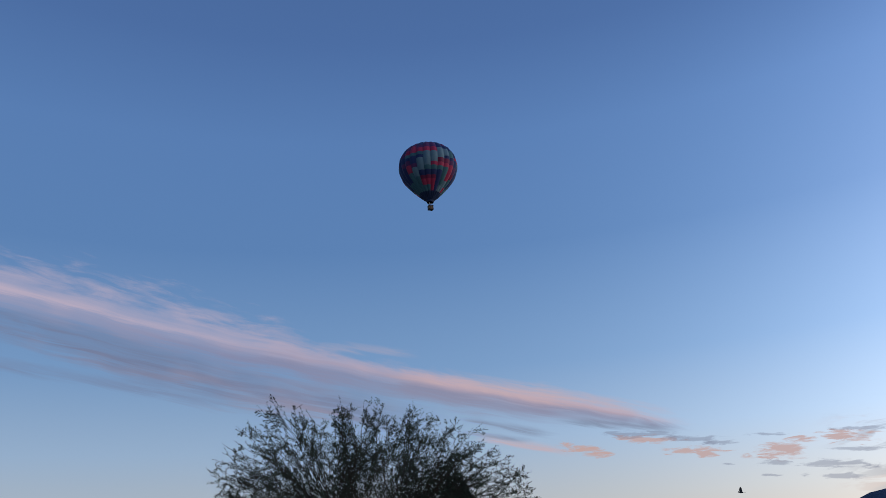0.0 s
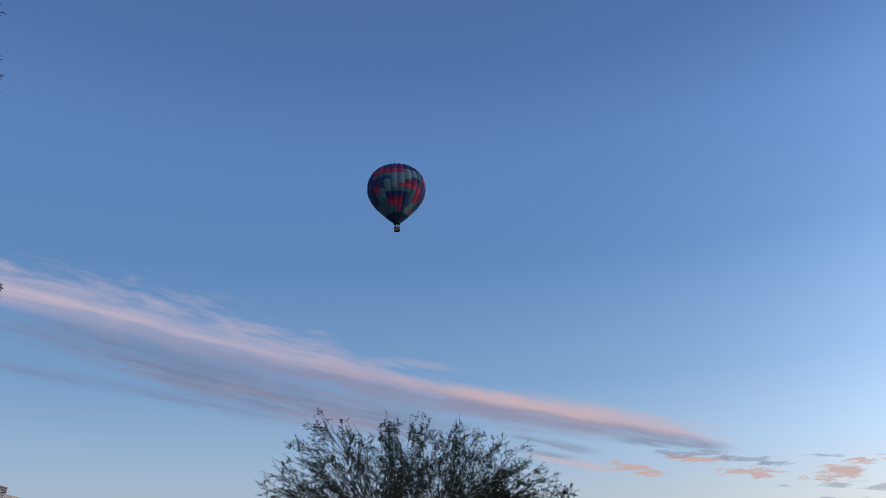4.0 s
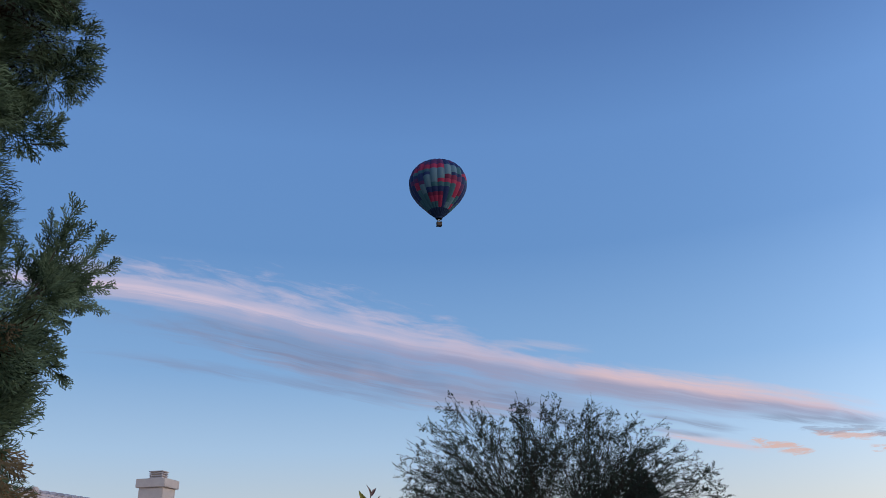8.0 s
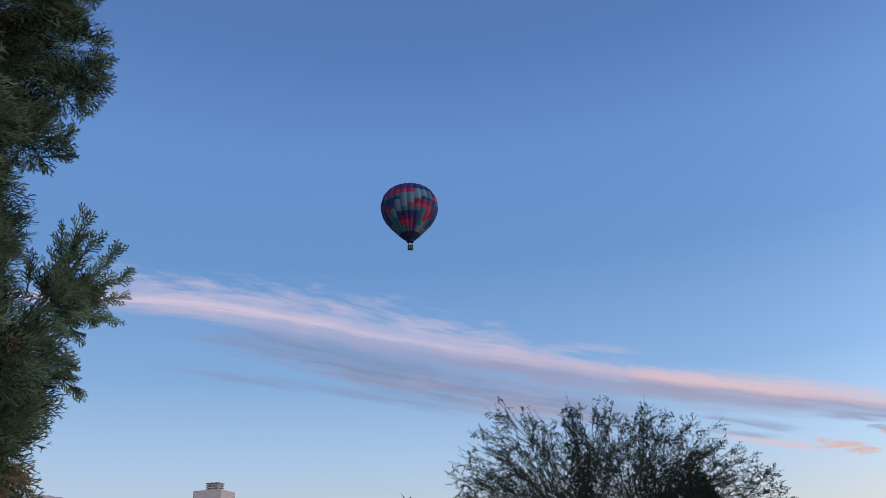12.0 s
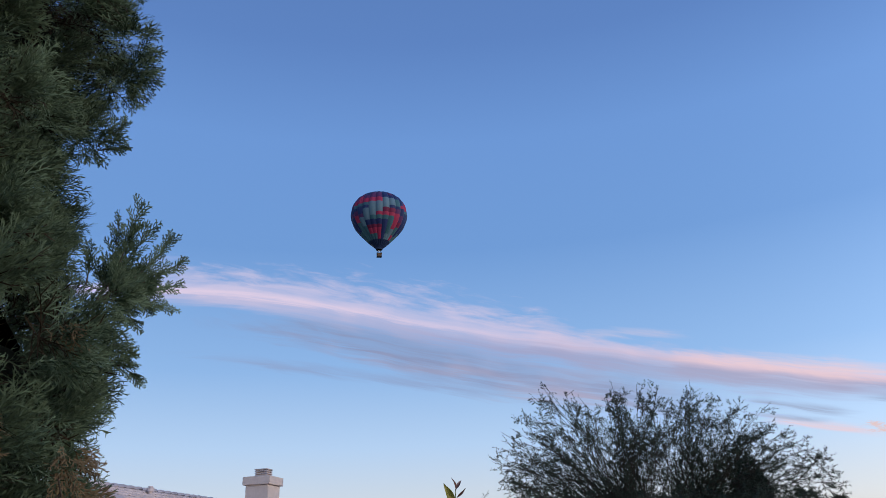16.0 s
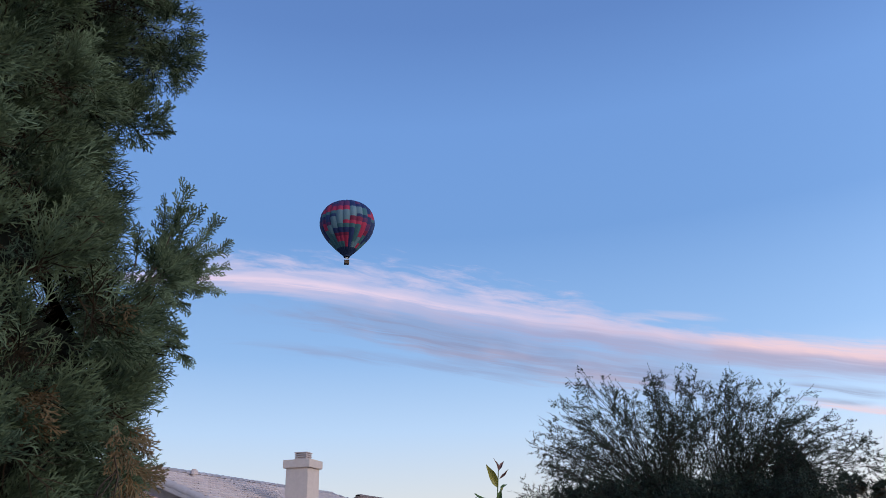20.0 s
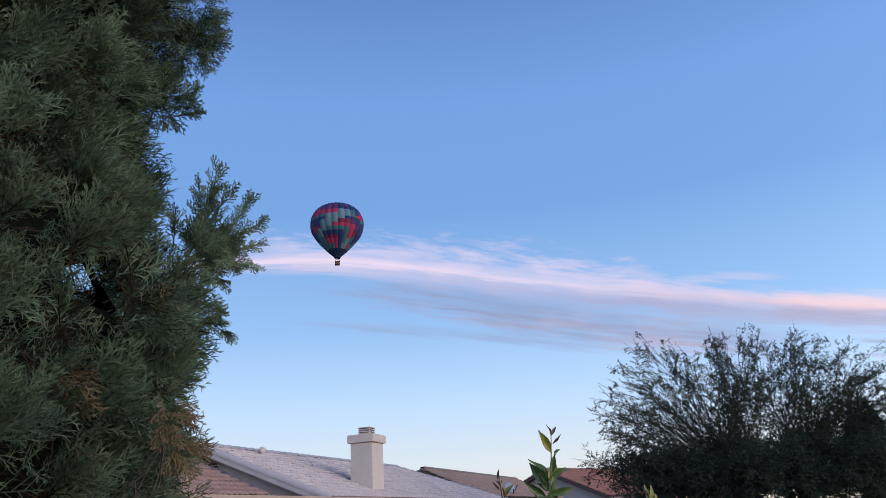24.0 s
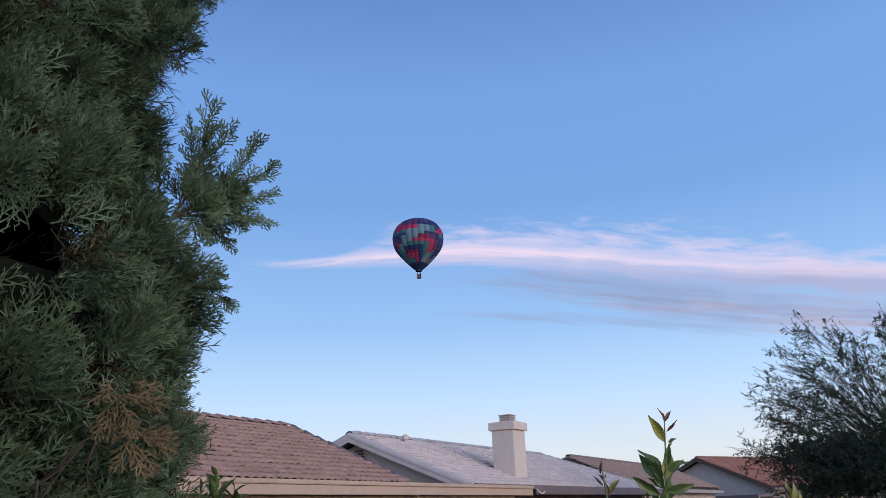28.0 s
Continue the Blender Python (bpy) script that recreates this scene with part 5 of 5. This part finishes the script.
def make_citrus(at, shoots, label, seed, picked=()):
    """Upright shoots. Each: x, y, top, foot, leaves, colour. picked: single leaves as base x, z, tip x, z and colour, on the first shoot."""
    rng = random.Random(seed)
    bush = thing("citrus_bush", label, "bush", "citrus bushes", at=Matrix.Translation((at[0], at[1], 0)))
    shapes = {}
    for mat in ("citrus", "citrus_young", "citrus_red", "dry_leaf"):
        for k, (w, fo, c) in enumerate(LEAF_SHAPES):
            me = leaf_mesh("leaf", w, fo, c)
            me.materials.append(M[mat])
            me.polygons.foreach_set("use_smooth", [True] * len(me.polygons))
            shapes[mat, k] = me
    for x, y, top, foot, leaves, kind, *rest in shoots:
        lean = rest[0] if rest else None
        low = lean if lean is not None else x * 0.9
        a, b = np.array((x * 0.3, y * 0.3, -0.03)), np.array((x, y, top))
        path = np.concatenate([bend(a, (low * 0.7, y, foot * 0.6), (low, y, foot), 9), bend((low, y, foot), ((low + x) / 2 + 0.003, y, (foot + top) / 2), b, 9)[1:]])
        v, f = tubes([(path, 0.008, 0.0014)], 7)
        part("stem", mesh_np("stem", v, f), "citrus_stem", bush, smooth=True)
        turn = rng.uniform(0, 360)
        for k in range(leaves):
            t = k / max(1, leaves - 1)
            z = foot + (top - foot) * t
            i = int(np.argmin(abs(path[:, 2] - z)))
            turn += 137.5 + rng.uniform(-25, 25)
            size = (0.078 - 0.042 * t ** 2) * rng.uniform(0.8, 1.15) * (0.62 if kind == "citrus_red" else 1.0)
            mat = kind if kind != "mixed" else ("citrus" if t < 0.72 else "citrus_young" if t < 0.88 else "citrus_red")
            tilt = rng.uniform(5, 45) + 36 * t
            m = Matrix.Translation((path[i][0], path[i][1], z)) @ Matrix.Rotation(radians(turn), 4, "Z") @ Matrix.Rotation(radians(tilt), 4, "X") @ Matrix.Rotation(radians(rng.uniform(-65, 65)), 4, "Y") @ Matrix.Diagonal((size, size, size, 1))
            part("leaf", shapes[mat, rng.randrange(3)], mat, bush, at=m)
    twice = [(bx, bz - 0.004, tx + rng.uniform(-0.02, 0.02), bz + (tz - bz) * rng.uniform(0.6, 0.9), mat) for bx, bz, tx, tz, mat in picked[::3] if mat == "citrus"]
    for bx, bz, tx, tz, mat in [*picked, *twice]:
        base = Vector((bx, rng.uniform(-0.006, 0.006), bz))
        d = Vector((tx - bx, rng.uniform(-0.018, 0.018), tz - bz))
        size = d.length
        face = Vector((rng.uniform(-0.9, 0.9), -1.0, rng.uniform(-0.3, 0.7)))
        y = d.normalized()
        x = y.cross(face).normalized()
        m = Matrix.Translation(base) @ Matrix((x, y, x.cross(y))).transposed().to_4x4() @ Matrix.Diagonal((size * (0.6 if mat == "citrus_red" else 1.0), size, size, 1))
        part("leaf", shapes[mat, rng.randrange(3)], mat, bush, at=m)


YOUNG, GREEN, RED = "citrus_young", "citrus", "citrus_red"
SHOOT = [(-0.008, 2.017, -0.044, 2.085, YOUNG), (-0.003, 2.065, -0.007, 2.101, RED), (-0.002, 2.067, 0.019, 2.101, RED), (-0.001, 2.067, 0.008, 2.087, RED), (-0.000, 2.043, 0.029, 2.072, RED), (-0.037, 1.833, -0.020, 1.881, GREEN), (-0.037, 1.851, -0.046, 1.907, GREEN), (-0.029, 1.868, -0.007, 1.931, YOUNG), (0.001, 2.014, 0.023, 2.029, GREEN), (0.000, 2.006, 0.012, 2.018, YOUNG), (-0.025, 1.933, -0.060, 2.011, GREEN), (-0.028, 1.926, -0.080, 1.987, GREEN), (-0.024, 1.919, -0.057, 1.959, GREEN), (-0.011, 1.956, 0.004, 2.012, GREEN), (-0.019, 1.928, 0.007, 1.999, YOUNG), (-0.011, 1.948, 0.047, 1.976, GREEN), (-0.018, 1.932, 0.018, 1.959, GREEN), (-0.037, 1.888, -0.099, 1.938, GREEN), (-0.034, 1.868, 0.002, 1.927, GREEN), (-0.017, 1.895, 0.053, 1.907, GREEN), (-0.026, 1.912, -0.034, 1.971, GREEN), (-0.026, 1.908, -0.049, 1.948, GREEN), (-0.020, 1.914, 0.001, 1.961, GREEN)]
SIDE_SHOOT = [(-0.178, 1.946, -0.175, 1.977, RED), (-0.174, 1.916, -0.196, 1.943, RED), (-0.171, 1.933, -0.165, 1.946, RED), (-0.173, 1.927, -0.183, 1.953, RED), (-0.160, 1.896, -0.138, 1.935, YOUNG), (-0.162, 1.889, -0.170, 1.927, RED), (-0.158, 1.837, -0.150, 1.883, YOUNG), (-0.157, 1.827, -0.132, 1.863, YOUNG), (-0.198, 1.829, -0.225, 1.856, GREEN), (-0.192, 1.823, -0.170, 1.858, GREEN)]
YELLOW_SHOOT = [(-0.054, 1.843, -0.049, 1.909, YOUNG), (-0.057, 1.846, -0.033, 1.899, YOUNG), (-0.055, 1.867, -0.072, 1.898, RED), (-0.047, 1.870, -0.031, 1.907, RED), (-0.063, 1.826, -0.085, 1.866, GREEN), (-0.047, 1.828, -0.028, 1.872, YOUNG), (-0.035, 1.824, 0.026, 1.851, GREEN), (-0.028, 1.809, 0.008, 1.826, GREEN), (-0.061, 1.799, -0.073, 1.841, GREEN)]
TUFT = [(0.040, 1.811, 0.038, 1.876, RED), (0.043, 1.811, 0.048, 1.857, RED), (0.054, 1.805, 0.075, 1.868, YOUNG), (0.069, 1.804, 0.090, 1.855, GREEN), (0.084, 1.800, 0.109, 1.859, YOUNG), (0.099, 1.799, 0.117, 1.849, YOUNG), (0.114, 1.799, 0.129, 1.861, YOUNG), (0.123, 1.798, 0.141, 1.848, GREEN), (0.135, 1.800, 0.154, 1.860, RED), (0.140, 1.794, 0.159, 1.832, YOUNG), (0.153, 1.796, 0.173, 1.845, RED), (0.062, 1.798, 0.061, 1.846, GREEN), (0.104, 1.793, 0.096, 1.838, GREEN), (0.128, 1.792, 0.121, 1.837, YOUNG)]
DRY = "dry_leaf"
DRY_SHOOT = [(-0.069, 1.880, -0.064, 1.900, DRY), (-0.071, 1.872, -0.082, 1.886, DRY), (-0.069, 1.870, -0.058, 1.882, DRY), (-0.072, 1.856, -0.083, 1.846, DRY), (-0.070, 1.846, -0.058, 1.836, DRY), (-0.073, 1.838, -0.085, 1.828, DRY)]
LOW_LEAVES = [(-0.157, 1.812, -0.168, 1.879, YOUNG), (-0.150, 1.812, -0.138, 1.868, YOUNG), (-0.155, 1.812, -0.152, 1.872, YOUNG), (-0.240, 1.800, -0.274, 1.857, GREEN), (-0.236, 1.806, -0.188, 1.856, GREEN), (-0.225, 1.800, -0.216, 1.845, GREEN), (-0.20, 1.79, -0.178, 1.838, GREEN), (-0.055, 1.80, -0.012, 1.845, GREEN), (-0.050, 1.80, -0.030, 1.85, GREEN)]
make_citrus((0.36, 3.37), [(-0.070, 0.0, 1.886, 1.70, 0, DRY, -0.074), (-0.154, 0.0, 1.815, 1.6, 4, GREEN, -0.14), (-0.235, 0.0, 1.808, 1.6, 6, GREEN, -0.2), (-0.002, 0, 2.069, 1.72, 0, GREEN, -0.039), (-0.005, 0.01, 1.80, 1.55, 14, GREEN), (0.0, 0.02, 1.80, 1.35, 18, GREEN), (-0.174, 0.0, 1.965, 1.74, 0, RED, -0.160), (-0.13, 0.10, 1.80, 1.5, 10, GREEN), (0.05, 0.06, 1.80, 1.4, 12, GREEN)], "leafy citrus bush with upright young shoots, green to reddish", 3, SHOOT + SIDE_SHOOT + DRY_SHOOT + LOW_LEAVES)
make_citrus((0.68, 3.34), [(-0.049, 0.0, 1.891, 1.70, 0, YOUNG, -0.057), (-0.05, 0.03, 1.80, 1.5, 10, GREEN), (0.08, 0.0, 1.85, 1.76, 0, YOUNG), (0.10, 0.04, 1.80, 1.55, 12, YOUNG), (0.17, 0.02, 1.80, 1.5, 12, GREEN)], "low citrus bush with yellow-green young leaves", 8, YELLOW_SHOOT + TUFT)
make_citrus((-0.86, 3.3), [(0.0, 0.0, 1.985, 1.86, 16, "citrus"), (-0.08, 0.06, 1.95, 1.78, 10, "citrus"), (0.04, 0.03, 1.955, 1.84, 9, "citrus")], "dark green citrus shoot beside the cypress", 13)


# ---- hot air balloon ----
# colours of the fabric from the crown to the mouth, twelve gores of each half; where the rows begin and end
PANELS = ["NNNNNNNNNNNN", "NPPNPPNPNNNN", "NPRPPPNNNNPN", "PRRRRRLLTNRN", "NTTTLLLLTRRN", "NNNNLLLNNNTN", "PPNLLLMMPNNN", "NRPLLRRRRPNN", "NRLLTTTTRPNN", "NTLNNNNTRMNN", "NTTMMMNTRTNN", "TTTRRRNTLTNT", "TTTTTRNLLRTT", "DDDDDDDDDDDD"]
ROWS_AT = [0, 0.2, 0.27, 0.325, 0.397, 0.445, 0.49, 0.551, 0.596, 0.647, 0.712, 0.754, 0.825, 0.899, 1.0]
FABRIC = {"N": "navy", "T": "teal", "R": "red", "P": "plum", "D": "deep", "L": "light", "M": "maroon"}


def make_balloon():
    ball = thing("hot_air_balloon", "hot air balloon with navy, teal and crimson patchwork panels", "balloon")
    gores, bands = 24, 10
    # outline: radius and height over the basket's middle
    prof = [(0.25, 19.6), (3.6, 19.1), (6.0, 17.7), (7.35, 15.85), (7.95, 13.8), (7.95, 11.75), (7.3, 9.6), (6.1, 7.6), (4.55, 5.7), (2.95, 3.9), (1.15, 2.15)]
    def outline(t):
        t = t * bands
        i = min(bands - 1, int(t))
        p = [prof[max(0, i - 1)], prof[i], prof[i + 1], prof[min(bands, i + 2)]]
        s = t - i
        return tuple(0.5 * (2 * p[1][k] + (p[2][k] - p[0][k]) * s + (2 * p[0][k] - 5 * p[1][k] + 4 * p[2][k] - p[3][k]) * s * s + (3 * p[1][k] - p[0][k] - 3 * p[2][k] + p[3][k]) * s**3) for k in (0, 1))
    # inner lining and tapes
    v, f, n = [], [], 48
    for i in range(41):
        r, z = outline(i / 40)
        v += [(0.985 * r * math.cos(2 * math.pi * k / n), 0.985 * r * math.sin(2 * math.pi * k / n), z - 0.02) for k in range(n)]
    f = [(i * n + k, i * n + (k + 1) % n, (i + 1) * n + (k + 1) % n, (i + 1) * n + k) for i in range(40) for k in range(n)]
    env = part("envelope", mesh_np("envelope", v, np.array(f)), "deep", ball, "bulging gored fabric envelope", smooth=True)
    step = 2 * math.pi / gores
    # one bulged panel for each run of one colour down a gore; alike panels share a mesh
    meshes = {}
    for g in range(gores):
        column = [row[g % 12] for row in PANELS]
        first = 0
        while first < len(column):
            last = first + 1
            while last < len(column) and column[last] == column[first]:
                last += 1
            c = FABRIC[column[first]]
            key = (first, last, c)
            if key not in meshes:
                v, na, nb = [], 7, 3 + 3 * (last - first)
                for i in range(nb):
                    r, z = outline(ROWS_AT[first] + (ROWS_AT[last] - ROWS_AT[first]) * i / (nb - 1))
                    for k in range(na):
                        s = k / (na - 1)
                        a = (s - 0.5) * step
                        out = r * (1 + 0.06 * math.sin(math.pi * s))
                        v.append((out * math.sin(a), -out * math.cos(a), z))
                f = [(i * na + k, (i + 1) * na + k, (i + 1) * na + k + 1, i * na + k + 1) for i in range(nb - 1) for k in range(na - 1)]
                meshes[key] = mesh_np("panel", v, np.array(f))
                meshes[key].materials.append(M[c])
                meshes[key].polygons.foreach_set("use_smooth", [True] * len(f))
            part("panel", meshes[key], c, env, at=Matrix.Rotation((g - 5.5) * step, 4, "Z"))
            first = last
    part("crown_ring", from_cone(0.32, 0.28, 0.12), "steel", env, at=Matrix.Translation((0, 0, 19.58)))
    bm = bmesh.new()
    bmesh.ops.create_cone(bm, cap_ends=False, segments=24, radius1=0.95, radius2=1.16, depth=0.55, matrix=Matrix.Translation((0, 0, 1.9)))
    part("skirt", bm, "deep", ball, "dark fabric skirt round the mouth", smooth=True)
    # basket with rim, uprights, burner and wires
    bk = part("basket", box_bm(-0.72, 0.72, -0.58, 0.58, -0.62, 0.42, bevel=0.10), "wicker", ball, "brown wicker basket")
    part("rim", box_bm(-0.77, 0.77, -0.63, 0.63, 0.40, 0.54, bevel=0.06), "leather", bk)
    part("base_trim", box_bm(-0.75, 0.75, -0.61, 0.61, -0.66, -0.55, bevel=0.04), "leather", bk)
    frame_v, frame_f = tubes([(np.array(p), 0.035, 0.035) for p in (((-0.45, -0.4, 1.25), (0.45, -0.4, 1.25)), ((0.45, -0.4, 1.25), (0.45, 0.4, 1.25)), ((0.45, 0.4, 1.25), (-0.45, 0.4, 1.25)), ((-0.45, 0.4, 1.25), (-0.45, -0.4, 1.25)))], 8)
    fr = part("burner_frame", mesh_np("burner_frame", frame_v, frame_f), "steel", ball)
    for s in (-0.2, 0.2):
        part("burner", from_cone(0.13, 0.17, 0.42), "steel", fr, at=Matrix.Translation((s, 0, 1.05)))
    for sx in (-1, 1):
        for sy in (-1, 1):
            v, f = tubes([(np.array([(0.66 * sx, 0.52 * sy, 0.45), (0.45 * sx, 0.4 * sy, 1.25)]), 0.045, 0.04)], 6)
            part("upright", mesh_np("upright", v, f), "leather", ball)
            v, f = tubes([(np.array([(0.45 * sx, 0.4 * sy, 1.25), (0.80 * sx, 0.8 * sy, 2.15)]), 0.02, 0.02)], 5)
            part("wire", mesh_np("wire", v, f), "rope", ball)
    return ball


balloon = make_balloon()


# ---- birds ----
def make_bird(name_label):
    """A small dark bird, nose along +y, with wings that are parts."""
    bird = thing("bird", name_label, "bird", "birds in flight")
    bm = bmesh.new()
    bmesh.ops.create_uvsphere(bm, u_segments=14, v_segments=10, radius=1.0, matrix=Matrix.Diagonal((0.042, 0.13, 0.045, 1)))
    for v in bm.verts:
        if v.co.y < 0:
            v.co.x *= 1 + v.co.y * 3.5
            v.co.z *= 1 + v.co.y * 3.5
    part("body", bm, "feather", bird, smooth=True)
    bm = bmesh.new()
    bmesh.ops.create_uvsphere(bm, u_segments=12, v_segments=8, radius=0.034)
    head = part("head", bm, "feather", bird, at=Matrix.Translation((0, 0.135, 0.018)), smooth=True)
    part("beak", from_cone(0.011, 0.001, 0.04, 6), "leather", head, at=pose(0, 0.025, 0, -90, 0, 0))
    part("tail", prism([(-0.02, -0.10, 0), (0.02, -0.10, 0), (0.05, -0.24, 0), (-0.05, -0.24, 0)], 0.008, (0, 0, 1)), "feather", bird)
    wings = []
    for s in (-1, 1):
        w = part("wing", prism([(0, 0.07, 0), (s * 0.13, 0.085, 0), (s * 0.30, 0.0, 0), (s * 0.20, -0.06, 0), (s * 0.10, -0.08, 0), (0, -0.07, 0)], 0.009, (0, 0, 1)), "feather", bird)
        wings.append((s, w))
    return bird, wings


flock = [make_bird("small dark bird flying with raised wings") for _ in range(3)]
# seconds and places: each crosses low over the roofs
FLIGHTS = [[(0, 33.67, 31.85, 4.39), (0.1, 33.23, 32.31, 4.42), (1.0, 27.0, 37.0, 3.2), (2.0, 19.0, 42.0, 3.0), (6.0, -20.0, 60.0, 3.4), (28, -240, 120, 8)],
           [(0, 55, 35, 2.5), (2.0, 12.0, 31.5, 3.2), (2.8, 0.62, 33.49, 5.45), (3.0, -2.6, 33.33, 6.06), (3.5, -9.0, 33.2, 7.6), (5.0, -26, 33, 11), (28, -270, 30, 20)],
           [(0, 52, 8, 3.5), (3.4, 24.76, 26.59, 4.96), (3.5, 24.0, 27.29, 5.02), (4.5, 15.5, 33.5, 4.2), (6.0, 0.0, 40.0, 3.2), (8.0, -22, 46, 3), (28, -230, 90, 8)]]

# ---- everything that moves ----
BALLOON = [(0, 87.6, 172.64, 94.79), (4, 67.33, 182.71, 94.16), (8, 47.08, 191.53, 92.54), (12, 26.86, 200.05, 90.12), (16, 6.68, 208.67, 87.09), (20, -13.47, 217.28, 83.61), (24, -33.65, 225.28, 79.83), (28, -53.9, 231.49, 75.87)]


def motions():
    walk(balloon, [(t, pose(x + 0.25, y, z, 0, 0, 6.9 + 0.47 * math.degrees(math.atan2(-x, y)))) for t, x, y, z in BALLOON])
    for k, ((bird, wings), rows) in enumerate(zip(flock, FLIGHTS)):
        keys = []
        for i, (t, x, y, z) in enumerate(rows):
            a, b = rows[max(0, i - 1)], rows[min(len(rows) - 1, i + 1)]
            keys.append((t, pose(x, y, z, 4, 0, math.degrees(math.atan2(-(b[1] - a[1]), b[2] - a[2])))))
        walk(bird, keys)
        for s, w in wings:
            beats = [(i * 0.1, pose(s * 0.03, 0.02, 0.02, 0, -s * (18 + 44 * math.cos(2.1 * i + k)), 0)) for i in range(64)]
            walk(w, beats + [(28, pose(s * 0.03, 0.02, 0.02, 0, -s * 20, 0))])


motions()
